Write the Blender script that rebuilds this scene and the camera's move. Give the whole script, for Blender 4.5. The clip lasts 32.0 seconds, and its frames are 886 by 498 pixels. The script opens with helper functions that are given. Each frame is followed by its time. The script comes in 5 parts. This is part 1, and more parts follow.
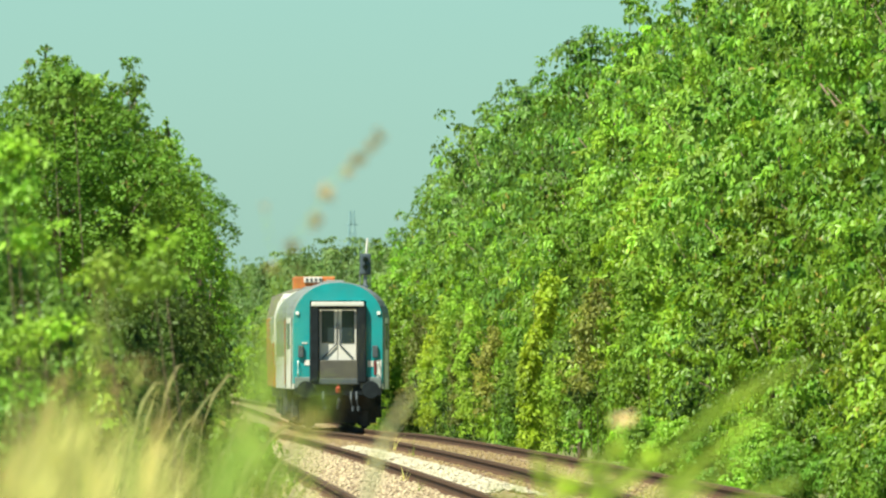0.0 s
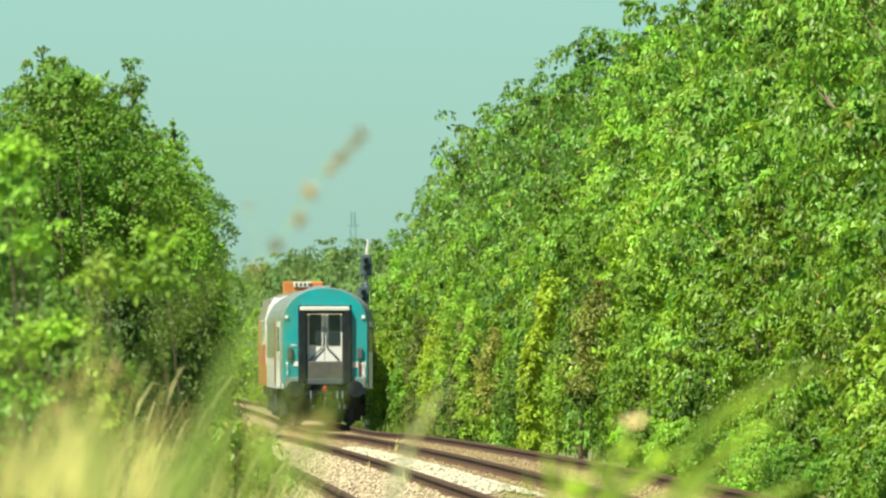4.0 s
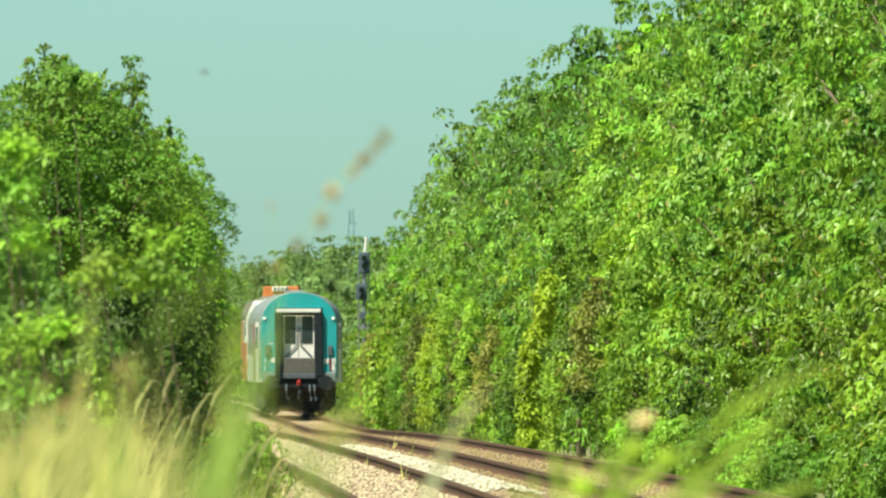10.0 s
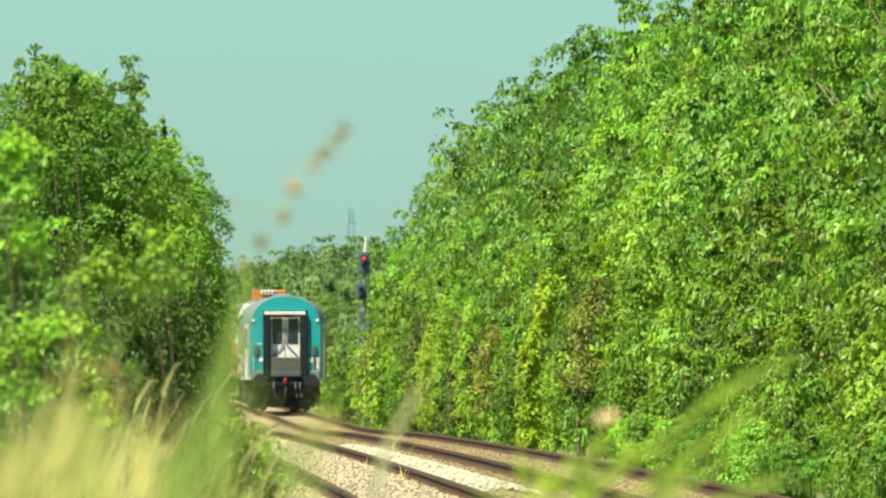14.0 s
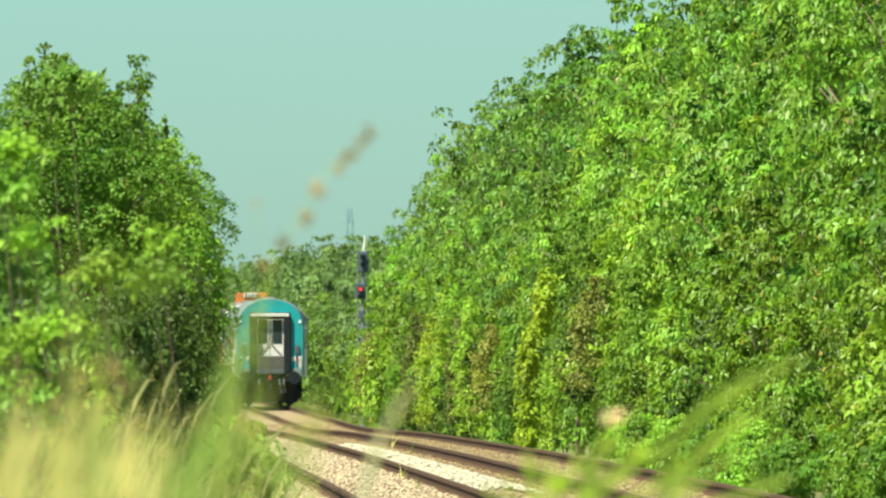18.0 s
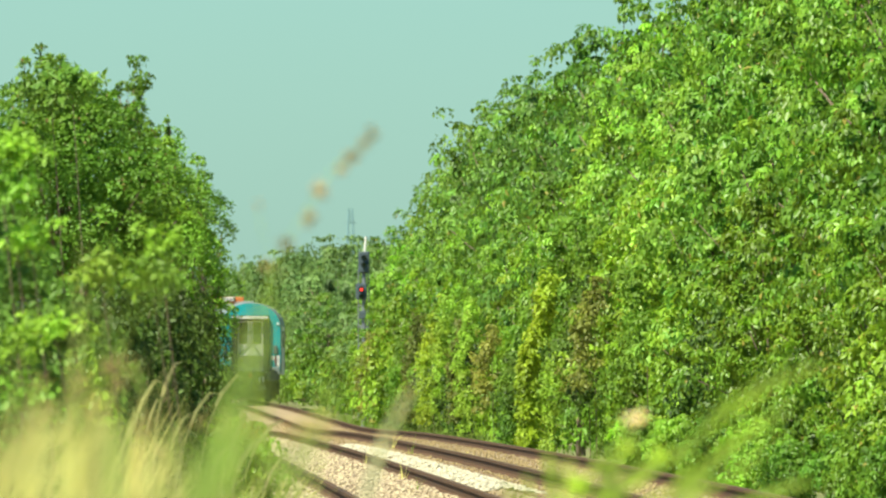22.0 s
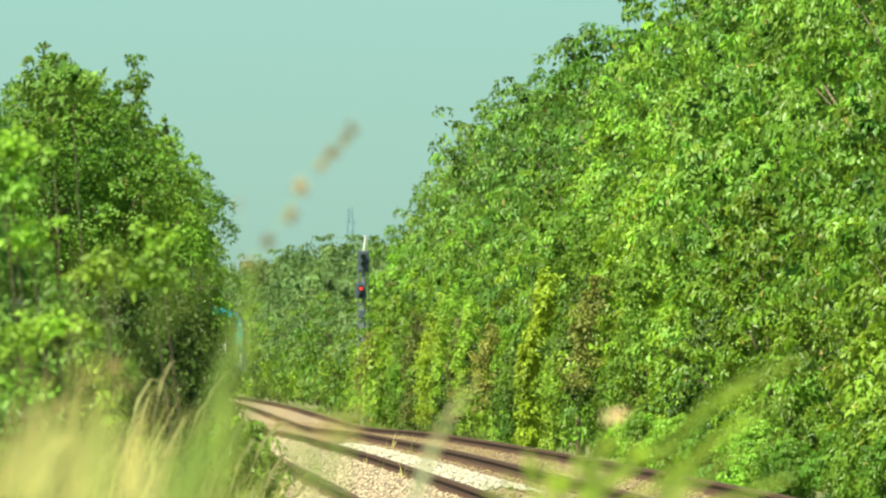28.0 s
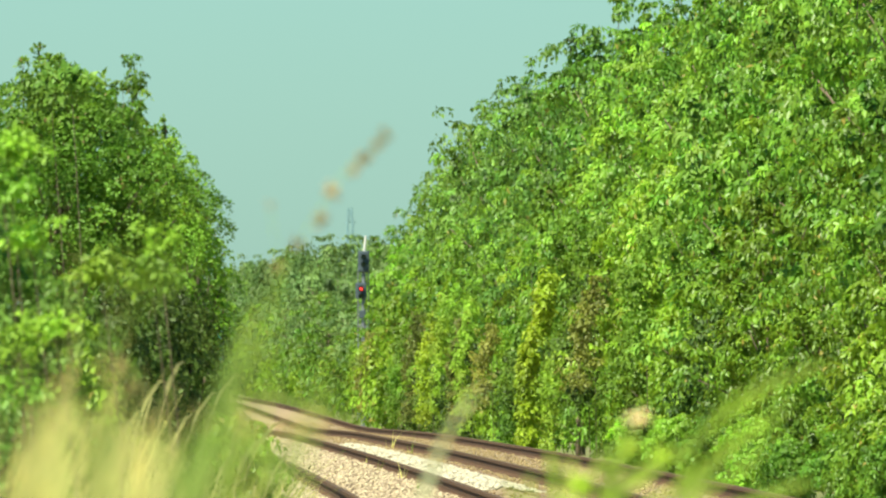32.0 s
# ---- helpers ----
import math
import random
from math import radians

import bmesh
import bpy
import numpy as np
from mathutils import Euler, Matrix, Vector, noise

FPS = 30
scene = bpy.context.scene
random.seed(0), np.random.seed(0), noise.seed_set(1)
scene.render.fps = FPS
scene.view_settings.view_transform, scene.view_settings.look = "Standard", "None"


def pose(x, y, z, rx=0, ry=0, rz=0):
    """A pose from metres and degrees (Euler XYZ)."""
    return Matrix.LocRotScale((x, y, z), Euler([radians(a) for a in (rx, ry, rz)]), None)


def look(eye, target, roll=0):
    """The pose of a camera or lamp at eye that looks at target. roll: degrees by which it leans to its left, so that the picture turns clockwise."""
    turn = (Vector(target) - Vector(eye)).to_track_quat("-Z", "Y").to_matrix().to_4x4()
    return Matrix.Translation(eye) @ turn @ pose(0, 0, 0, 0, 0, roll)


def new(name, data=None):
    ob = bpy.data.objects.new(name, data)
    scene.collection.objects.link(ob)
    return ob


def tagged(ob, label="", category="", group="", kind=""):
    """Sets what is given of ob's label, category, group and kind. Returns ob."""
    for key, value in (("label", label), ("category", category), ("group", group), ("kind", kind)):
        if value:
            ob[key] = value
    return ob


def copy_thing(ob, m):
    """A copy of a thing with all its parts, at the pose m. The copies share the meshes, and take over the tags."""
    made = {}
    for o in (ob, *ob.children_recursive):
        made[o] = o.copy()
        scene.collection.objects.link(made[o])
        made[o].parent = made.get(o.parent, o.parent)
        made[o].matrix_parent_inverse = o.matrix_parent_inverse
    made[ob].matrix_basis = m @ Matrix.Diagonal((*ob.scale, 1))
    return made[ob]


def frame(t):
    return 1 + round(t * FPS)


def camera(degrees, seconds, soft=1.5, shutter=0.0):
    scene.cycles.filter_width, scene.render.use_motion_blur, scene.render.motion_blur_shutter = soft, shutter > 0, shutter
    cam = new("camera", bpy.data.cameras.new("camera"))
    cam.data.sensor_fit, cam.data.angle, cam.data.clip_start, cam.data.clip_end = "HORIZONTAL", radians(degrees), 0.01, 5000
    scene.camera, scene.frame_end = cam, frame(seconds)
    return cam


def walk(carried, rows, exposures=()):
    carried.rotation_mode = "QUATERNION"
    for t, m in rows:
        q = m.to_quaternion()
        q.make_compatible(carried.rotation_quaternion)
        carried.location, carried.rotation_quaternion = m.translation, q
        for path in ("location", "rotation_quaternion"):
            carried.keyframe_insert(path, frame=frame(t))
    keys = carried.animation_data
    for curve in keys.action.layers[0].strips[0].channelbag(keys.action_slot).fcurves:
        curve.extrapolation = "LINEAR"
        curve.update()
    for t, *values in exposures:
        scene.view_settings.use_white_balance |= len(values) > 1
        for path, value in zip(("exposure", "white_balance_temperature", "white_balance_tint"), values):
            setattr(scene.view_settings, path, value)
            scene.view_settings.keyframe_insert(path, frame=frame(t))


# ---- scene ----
EYE = (0.0, 0.0, 1.62)
cam = camera(2.994, 32.0, soft=2.2)
cam.data.dof.use_dof = True
cam.data.dof.focus_distance = 265.0
cam.data.dof.aperture_fstop = 19.0
# the tripod settles: seconds, and the small turn to the left and upward in thousandths of a degree
SETTLE = [(0, 5.2, 6.7), (1, 7.4, 7.8), (2, 8.2, 10.9), (3.5, 7.6, 10.3), (5.5, 5.9, 8.8), (6.5, 3.6, 6.5), (7.5, 2.9, 5.7), (8.5, 2.9, 2.9), (9.5, 1.3, 2.3), (11.5, 0.6, 1.7), (12.5, 0, 0),
          (14.5, 0.8, 2.1), (16.5, 1.0, 2.5), (17.5, -2.9, -1.0), (19.5, -2.9, 1.1), (20.5, 0, 2.9), (22.5, 0, -0.6), (25.5, 0, -2.9), (28.5, -1.6, -2.3), (30.5, 0, -0.8), (32, -1.0, -1.9)]


def view(left, up):
    """The eye's pose, turned by thousandths of a degree."""
    return look(EYE, (20.6 - 1000 * radians(left / 1000), 1000.0, 7.187 + 1000 * radians(up / 1000)))


walk(cam, [(t, view(a, b)) for t, a, b in SETTLE], exposures=[(0.0, 0.87, 6500, 4), (32.0, 0.87, 6500, 4)])

# ---------------------------------------------------------------- light
SUN_DIR = Vector((-0.40, -0.42, 0.81)).normalized()
world = bpy.data.worlds.new("world")
scene.world = world
world.use_nodes = True
wn = world.node_tree.nodes
sky = wn.new("ShaderNodeTexSky")
sky.sky_type = 'NISHITA'
sky.sun_disc = False
sky.sun_elevation = math.asin(SUN_DIR.z)
sky.sun_rotation = math.atan2(SUN_DIR.x, SUN_DIR.y)
sky.air_density = 1.0
sky.dust_density = 0.35
sky.ozone_density = 6.0
# summer haze: the sky leans to pale cyan-green
haze = wn.new("ShaderNodeMixRGB")
haze.blend_type = 'MULTIPLY'
haze.inputs["Fac"].default_value = 1.0
haze.inputs["Color2"].default_value = (0.66, 1.0, 1.0, 1)
world.node_tree.links.new(sky.outputs["Color"], haze.inputs["Color1"])
world.node_tree.links.new(haze.outputs["Color"], wn["Background"].inputs["Color"])
wn["Background"].inputs["Strength"].default_value = 0.0615
sun = new("sun", bpy.data.lights.new("sun", 'SUN'))
sun.data.energy = 5.3
sun.data.angle = radians(0.5)
sun.data.color = (1.0, 0.94, 0.77)
sun.matrix_world = look(tuple(SUN_DIR * 100), (0, 0, 0))


# ---------------------------------------------------------------- the line of the railway
def curve_off(d):
    """Leftward shift of the line at the distance d, where the railway bends."""
    if d < 605:
        return 0.0
    if d < 700:
        return (d - 605) ** 2 / 18000
    return 95 ** 2 / 18000 + 95 / 9000 * (d - 700)


DROP_D = [-100, 180, 200, 263, 326, 375, 430, 457, 484, 531, 600, 640, 5000]
DROP_Z = [0.02, 0.01, -0.01, -0.09, -0.22, -0.34, -0.56, -0.65, -0.67, -0.68, -0.71, -0.72, -0.72]


def rail_z(d):
    """Height of the rail tops: the line falls gently away."""
    w = 18.0
    return float(np.mean([np.interp(d + k * w / 3, DROP_D, DROP_Z) for k in (-3, -2, -1, 0, 1, 2, 3)]))


def on_line(x, d, z=0.0):
    """A point x metres beside the eye's line, d metres along the railway, z over the rails."""
    return Vector((x - curve_off(d), d, rail_z(d) + z))


RAILS_NEAR = (2.75, 4.25)
RAILS_FAR = (5.79, 7.29)
TRAIN_X = 6.54


# ---------------------------------------------------------------- materials
def material(name, base, rough=0.7, metal=0.0, vary=0.25, scale=6.0, bump=0.0, bump_scale=40.0, stain=None, stain_amount=0.0,
             stain_scale=1.2, spec=0.5, emit=None, emit_strength=0.0, island=0.0, random_hue=0.0):
    m = bpy.data.materials.new(name)
    m.use_nodes = True
    n, l = m.node_tree.nodes, m.node_tree.links
    b = n["Principled BSDF"]
    b.inputs["Roughness"].default_value = rough
    b.inputs["Metallic"].default_value = metal
    b.inputs["Specular IOR Level"].default_value = spec
    co = n.new("ShaderNodeTexCoord")
    nz = n.new("ShaderNodeTexNoise")
    nz.inputs["Scale"].default_value = scale
    nz.inputs["Detail"].default_value = 6
    l.new(co.outputs["Object"], nz.inputs["Vector"])
    ramp = n.new("ShaderNodeMapRange")
    ramp.inputs["From Min"].default_value, ramp.inputs["From Max"].default_value = 0.3, 0.7
    ramp.inputs["To Min"].default_value, ramp.inputs["To Max"].default_value = 1 - vary, 1 + vary
    l.new(nz.outputs["Fac"], ramp.inputs["Value"])
    hsv = n.new("ShaderNodeHueSaturation")
    hsv.inputs["Color"].default_value = (*base, 1)
    l.new(ramp.outputs["Result"], hsv.inputs["Value"])
    out = hsv.outputs["Color"]
    if island:
        geo = n.new("ShaderNodeNewGeometry")
        mr = n.new("ShaderNodeMapRange")
        mr.inputs["To Min"].default_value, mr.inputs["To Max"].default_value = 1 - island, 1 + island
        l.new(geo.outputs["Random Per Island"], mr.inputs["Value"])
        h2 = n.new("ShaderNodeHueSaturation")
        l.new(out, h2.inputs["Color"])
        l.new(mr.outputs["Result"], h2.inputs["Value"])
        if random_hue:
            mh = n.new("ShaderNodeMapRange")
            mh.inputs["To Min"].default_value, mh.inputs["To Max"].default_value = 0.5 - random_hue, 0.5 + random_hue
            l.new(geo.outputs["Random Per Island"], mh.inputs["Value"])
            l.new(mh.outputs["Result"], h2.inputs["Hue"])
        out = h2.outputs["Color"]
    if stain:
        sz = n.new("ShaderNodeTexNoise")
        sz.inputs["Scale"].default_value = stain_scale
        sz.inputs["Detail"].default_value = 8
        l.new(co.outputs["Object"], sz.inputs["Vector"])
        sr = n.new("ShaderNodeMapRange")
        sr.inputs["From Min"].default_value, sr.inputs["From Max"].default_value = 0.45, 0.7
        sr.inputs["To Max"].default_value = stain_amount
        l.new(sz.outputs["Fac"], sr.inputs["Value"])
        mix = n.new("ShaderNodeMixRGB")
        l.new(sr.outputs["Result"], mix.inputs["Fac"])
        l.new(out, mix.inputs["Color1"])
        mix.inputs["Color2"].default_value = (*stain, 1)
        out = mix.outputs["Color"]
    l.new(out, b.inputs["Base Color"])
    if bump:
        bz = n.new("ShaderNodeTexNoise")
        bz.inputs["Scale"].default_value = bump_scale
        bz.inputs["Detail"].default_value = 5
        l.new(co.outputs["Object"], bz.inputs["Vector"])
        bp = n.new("ShaderNodeBump")
        bp.inputs["Strength"].default_value = bump
        bp.inputs["Distance"].default_value = 0.05
        l.new(bz.outputs["Fac"], bp.inputs["Height"])
        l.new(bp.outputs["Normal"], b.inputs["Normal"])
    if emit:
        b.inputs["Emission Color"].default_value = (*emit, 1)
        b.inputs["Emission Strength"].default_value = emit_strength
    return m


def foliage(name, base, through_colour, share=0.3, island=0.1, hue=0.022, rough=0.5, patch=0.25, patch_scale=0.35, dead=None, dead_share=0.0):
    """Leaf material: each leaf its own shade, patches of lighter and darker growth, light through the blade."""
    m = bpy.data.materials.new(name)
    m.use_nodes = True
    n, l = m.node_tree.nodes, m.node_tree.links
    b, o = n["Principled BSDF"], n["Material Output"]
    b.inputs["Roughness"].default_value = rough
    b.inputs["Specular IOR Level"].default_value = 0.3
    geo, obi, co = n.new("ShaderNodeNewGeometry"), n.new("ShaderNodeObjectInfo"), n.new("ShaderNodeTexCoord")
    nz = n.new("ShaderNodeTexNoise")
    nz.inputs["Scale"].default_value = patch_scale
    nz.inputs["Detail"].default_value = 3
    l.new(geo.outputs["Position"], nz.inputs["Vector"])

    def spread(socket, lo, hi, a=0.0, c=1.0):
        r = n.new("ShaderNodeMapRange")
        r.inputs["From Min"].default_value, r.inputs["From Max"].default_value = a, c
        r.inputs["To Min"].default_value, r.inputs["To Max"].default_value = lo, hi
        l.new(socket, r.inputs["Value"])
        return r.outputs["Result"]

    def times(a, c):
        k = n.new("ShaderNodeMath")
        k.operation = 'MULTIPLY'
        l.new(a, k.inputs[0]), l.new(c, k.inputs[1])
        return k.outputs[0]

    value = times(times(spread(geo.outputs["Random Per Island"], 1 - island, 1 + island), spread(nz.outputs["Fac"], 1 - patch, 1 + patch, 0.3, 0.7)),
                  spread(obi.outputs["Random"], 0.72, 1.24))
    tuft = n.new("ShaderNodeTexNoise")
    tuft.inputs["Scale"].default_value = patch_scale * 5
    l.new(geo.outputs["Position"], tuft.inputs["Vector"])
    value = times(value, spread(tuft.outputs["Fac"], 1 - patch * 0.8, 1 + patch * 0.8, 0.35, 0.65))
    nh = n.new("ShaderNodeTexNoise")
    nh.inputs["Scale"].default_value = 0.8
    l.new(geo.outputs["Position"], nh.inputs["Vector"])
    h_out = spread(nh.outputs["Fac"], 0.5 - hue, 0.5 + hue * 0.3, 0.32, 0.68)
    # each plant leans a little to yellow or to green
    own = n.new("ShaderNodeMath")
    own.operation = 'ADD'
    l.new(h_out, own.inputs[0])
    l.new(spread(obi.outputs["Random"], 0.012, -0.008), own.inputs[1])
    h_out = own.outputs[0]

    def shade(colour):
        h = n.new("ShaderNodeHueSaturation")
        h.inputs["Color"].default_value = (*colour, 1)
        l.new(value, h.inputs["Value"])
        l.new(h_out, h.inputs["Hue"])
        out = h.outputs["Color"]
        if dead:
            w = n.new("ShaderNodeTexWhiteNoise")
            w.noise_dimensions = '1D'
            l.new(geo.outputs["Random Per Island"], w.inputs["W"])
            lt = n.new("ShaderNodeMath")
            lt.operation = 'LESS_THAN'
            lt.inputs[1].default_value = dead_share
            l.new(w.outputs["Value"], lt.inputs[0])
            mx = n.new("ShaderNodeMixRGB")
            l.new(lt.outputs[0], mx.inputs["Fac"])
            l.new(out, mx.inputs["Color1"])
            mx.inputs["Color2"].default_value = (*dead, 1)
            out = mx.outputs["Color"]
        return out

    l.new(shade(base), b.inputs["Base Color"])
    t = n.new("ShaderNodeBsdfTranslucent")
    l.new(shade(through_colour), t.inputs["Color"])
    mixs = n.new("ShaderNodeMixShader")
    mixs.inputs["Fac"].default_value = share
    l.new(b.outputs[0], mixs.inputs[1]), l.new(t.outputs[0], mixs.inputs[2])
    l.new(mixs.outputs[0], o.inputs["Surface"])
    return m


M_LEAF = foliage("leaf_hedge", (0.143, 0.298, 0.033), (0.285, 0.52, 0.042), patch=0.42, rough=0.4, dead=(0.26, 0.25, 0.05), dead_share=0.012)
M_LEAF_MID = foliage("leaf_mid", (0.147, 0.298, 0.031), (0.295, 0.53, 0.04), patch=0.42, rough=0.4, dead=(0.28, 0.25, 0.05), dead_share=0.015)
# two leaf colours with the haze of distance mixed into them
M_LEAF_FAR_HAZE = foliage("leaf_far_haze", (0.12, 0.215, 0.06), (0.22, 0.36, 0.075))
M_LEAF_HAZE = foliage("leaf_haze", (0.11, 0.23, 0.034), (0.24, 0.43, 0.042), patch=0.42, rough=0.45)
M_LEAF_LIGHT = foliage("leaf_light", (0.165, 0.3, 0.026), (0.3, 0.5, 0.034), patch=0.3, rough=0.55)
M_LEAF_BUSH = foliage("leaf_bush", (0.148, 0.3, 0.03), (0.28, 0.51, 0.036), island=0.14, rough=0.5, dead=(0.2, 0.15, 0.05), dead_share=0.02)
M_LEAF_FRONT = foliage("leaf_front", (0.148, 0.272, 0.024), (0.3, 0.49, 0.032), patch=0.42, rough=0.4, dead=(0.3, 0.26, 0.05), dead_share=0.02)
M_WEED = foliage("weed_green", (0.46, 0.61, 0.09), (0.54, 0.7, 0.1), island=0.2, share=0.5, patch_scale=2.0)
M_WEED_SOFT = foliage("weed_soft", (0.45, 0.6, 0.13), (0.5, 0.67, 0.13), island=0.2, share=0.5, patch_scale=2.0)
# leaf colour darkened to stand for shade in hollows and under the bush
M_LEAF_SHADE = foliage("leaf_shade", (0.075, 0.135, 0.018), (0.11, 0.18, 0.022), island=0.35, rough=0.5)
M_LEAF_PALE = foliage("leaf_pale", (0.145, 0.29, 0.04), (0.25, 0.45, 0.05), island=0.2, rough=0.5)
M_LEAF_BRIGHT = foliage("leaf_bright", (0.2, 0.36, 0.03), (0.33, 0.55, 0.04), island=0.15)
M_VINE = foliage("leaf_vine", (0.36, 0.5, 0.028), (0.5, 0.65, 0.034), island=0.25)
M_GRASS_DRY = foliage("grass_dry", (0.72, 0.68, 0.22), (0.68, 0.65, 0.19), island=0.3, share=0.3, patch_scale=1.5, hue=0.015)
M_GRASS_GREEN = foliage("grass_green", (0.22, 0.30, 0.05), (0.36, 0.46, 0.06), island=0.35, patch_scale=1.5)
M_FLUFF = material("seed_fluff", (0.95, 0.82, 0.6), 1.0, vary=0.05, scale=60, bump=0.1, bump_scale=300)
M_FLUFF_STRAW = material("seed_fluff_straw", (0.7, 0.56, 0.25), 1.0, vary=0.2, scale=60, bump=0.3, bump_scale=300)
M_STALK = foliage("grass_stalk", (0.5, 0.5, 0.2), (0.5, 0.5, 0.2), island=0.25, share=0.35, patch_scale=3.0)
M_STALK_PALE = foliage("grass_stalk_pale", (0.6, 0.62, 0.36), (0.6, 0.62, 0.36), island=0.15, share=0.35, patch_scale=3.0)
M_SEED = foliage("seed_husk", (0.37, 0.275, 0.115), (0.37, 0.27, 0.11), island=0.25)
M_SEED_STRAW = foliage("seed_straw", (0.75, 0.6, 0.25), (0.72, 0.58, 0.22), island=0.2)
M_SEED_PALE = foliage("seed_pale", (0.95, 0.76, 0.4), (0.92, 0.72, 0.36), island=0.2)
M_VINE_DRY = foliage("vine_dry", (0.17, 0.20, 0.03), (0.24, 0.27, 0.04), island=0.3)
# aerial haze is put into this blue-green leaf colour
M_HAZY = foliage("leaf_distance_haze", (0.16, 0.28, 0.25), (0.16, 0.3, 0.26), island=0.2, share=0.2)
M_BARK = material("bark", (0.16, 0.12, 0.08), 0.9, vary=0.4, scale=9, bump=0.6, bump_scale=25)
M_GROUND = material("ground_earth", (0.17, 0.19, 0.06), 0.95, vary=0.4, scale=0.8, bump=0.5, bump_scale=8, stain=(0.3, 0.24, 0.11), stain_amount=0.7, stain_scale=0.25)
M_BALLAST = material("ballast", (0.3, 0.225, 0.125), 0.9, vary=0.3, scale=14, bump=0.15, bump_scale=16, stain=(0.26, 0.17, 0.1), stain_amount=0.6, stain_scale=0.5)
M_STONE = material("stone", (0.43, 0.345, 0.22), 0.9, vary=0.25, scale=20, island=0.3, random_hue=0.012)
M_STONE_BROWN = material("stone_brown", (0.29, 0.215, 0.1), 0.9, vary=0.2, scale=20, island=0.25, random_hue=0.01)
M_STONE_NEW = material("stone_pale", (0.45, 0.41, 0.29), 0.9, vary=0.15, scale=20, island=0.25)
M_RAIL = material("rail_rust", (0.075, 0.036, 0.012), 0.85, 0.0, vary=0.35, scale=5, bump=0.3, bump_scale=60, stain=(0.14, 0.06, 0.022), stain_amount=0.5)
M_RAILTOP = material("rail_head", (0.12, 0.066, 0.022), 0.6, 0.25, vary=0.2, scale=3)
M_SLEEPER = material("sleeper_wood", (0.17, 0.11, 0.07), 0.9, vary=0.4, scale=4, bump=0.6, bump_scale=30)
M_TEAL = material("paint_teal", (0.008, 0.255, 0.268), 0.42, vary=0.1, scale=1.5, stain=(0.05, 0.2, 0.2), stain_amount=0.35, stain_scale=2.2)
M_WHITE = material("paint_white", (0.64, 0.63, 0.58), 0.45, vary=0.07, scale=2, stain=(0.4, 0.36, 0.3), stain_amount=0.4, stain_scale=1.5)
M_LIGHTGREY = material("paint_light_grey", (0.58, 0.58, 0.54), 0.5, vary=0.1, scale=2, stain=(0.35, 0.32, 0.27), stain_amount=0.45, stain_scale=1.1)
M_ROOF = material("roof_grey", (0.19, 0.22, 0.21), 0.6, vary=0.2, scale=1.2, stain=(0.14, 0.13, 0.12), stain_amount=0.5, stain_scale=0.8)
M_LOCOROOF = material("loco_roof", (0.17, 0.15, 0.12), 0.7, vary=0.25, scale=1.5, stain=(0.1, 0.08, 0.06), stain_amount=0.5, stain_scale=1.0)
M_DARK = material("rubber_black", (0.012, 0.017, 0.02), 0.9, vary=0.3, scale=5, spec=0.15)
M_UNDER = material("underframe", (0.022, 0.026, 0.03), 0.9, vary=0.5, scale=4, stain=(0.07, 0.05, 0.035), stain_amount=0.4)
M_STEEL = material("steel_worn", (0.35, 0.34, 0.32), 0.4, 0.9, vary=0.25, scale=6)
M_GREYPLATE = material("gangway_plate", (0.085, 0.085, 0.07), 0.6, 0.3, vary=0.2, scale=6, stain=(0.1, 0.09, 0.08), stain_amount=0.5)
M_STEPPANEL = material("step_panel_grey", (0.16, 0.2, 0.19), 0.6, vary=0.2, scale=4, stain=(0.07, 0.06, 0.05), stain_amount=0.7, stain_scale=3)
M_TAIL = material("tail_red_dull", (0.16, 0.02, 0.02), 0.5, vary=0.2, scale=6)
M_GLASS = material("dark_glass", (0.02, 0.03, 0.035), 0.08, vary=0.1, scale=3, spec=0.8)
M_RED = material("paint_red", (0.42, 0.035, 0.03), 0.45, vary=0.12, scale=2)
M_ORANGE = material("paint_orange", (0.5, 0.155, 0.03), 0.55, vary=0.15, scale=2, stain=(0.25, 0.08, 0.03), stain_amount=0.6)
# black paint lifted to blue-grey, with distance haze put into the colour
M_SIGNAL = material("signal_black_haze", (0.05, 0.075, 0.09), 0.75, vary=0.25, scale=6)
M_LAMPGLASS = material("lamp_glass", (0.75, 0.78, 0.74), 0.15, vary=0.05, scale=8)
M_BLACK = material("paint_black", (0.05, 0.065, 0.075), 0.7, vary=0.25, scale=6)
M_MAST = material("mast_grey", (0.20, 0.22, 0.24), 0.55, 0.5, vary=0.2, scale=5)
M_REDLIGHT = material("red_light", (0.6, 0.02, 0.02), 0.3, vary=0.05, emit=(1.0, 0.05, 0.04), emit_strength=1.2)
# steel tinted blue-green to carry the haze of three kilometres
M_PYLON = material("pylon_steel_haze", (0.17, 0.29, 0.31), 0.6, vary=0.1)


# ---------------------------------------------------------------- building helpers
def add_box(bm, x0, x1, y0, y1, z0, z1, bevel=0.0):
    vs = [bm.verts.new((x, y, z)) for z in (z0, z1) for x, y in ((x0, y0), (x1, y0), (x1, y1), (x0, y1))]
    fs = [bm.faces.new([vs[i] for i in q]) for q in ((0, 3, 2, 1), (4, 5, 6, 7), (0, 1, 5, 4), (1, 2, 6, 5), (2, 3, 7, 6), (3, 0, 4, 7))]
    if bevel:
        es = list({e for f in fs for e in f.edges})
        bmesh.ops.bevel(bm, geom=es, offset=bevel, segments=2, affect='EDGES', profile=0.5)


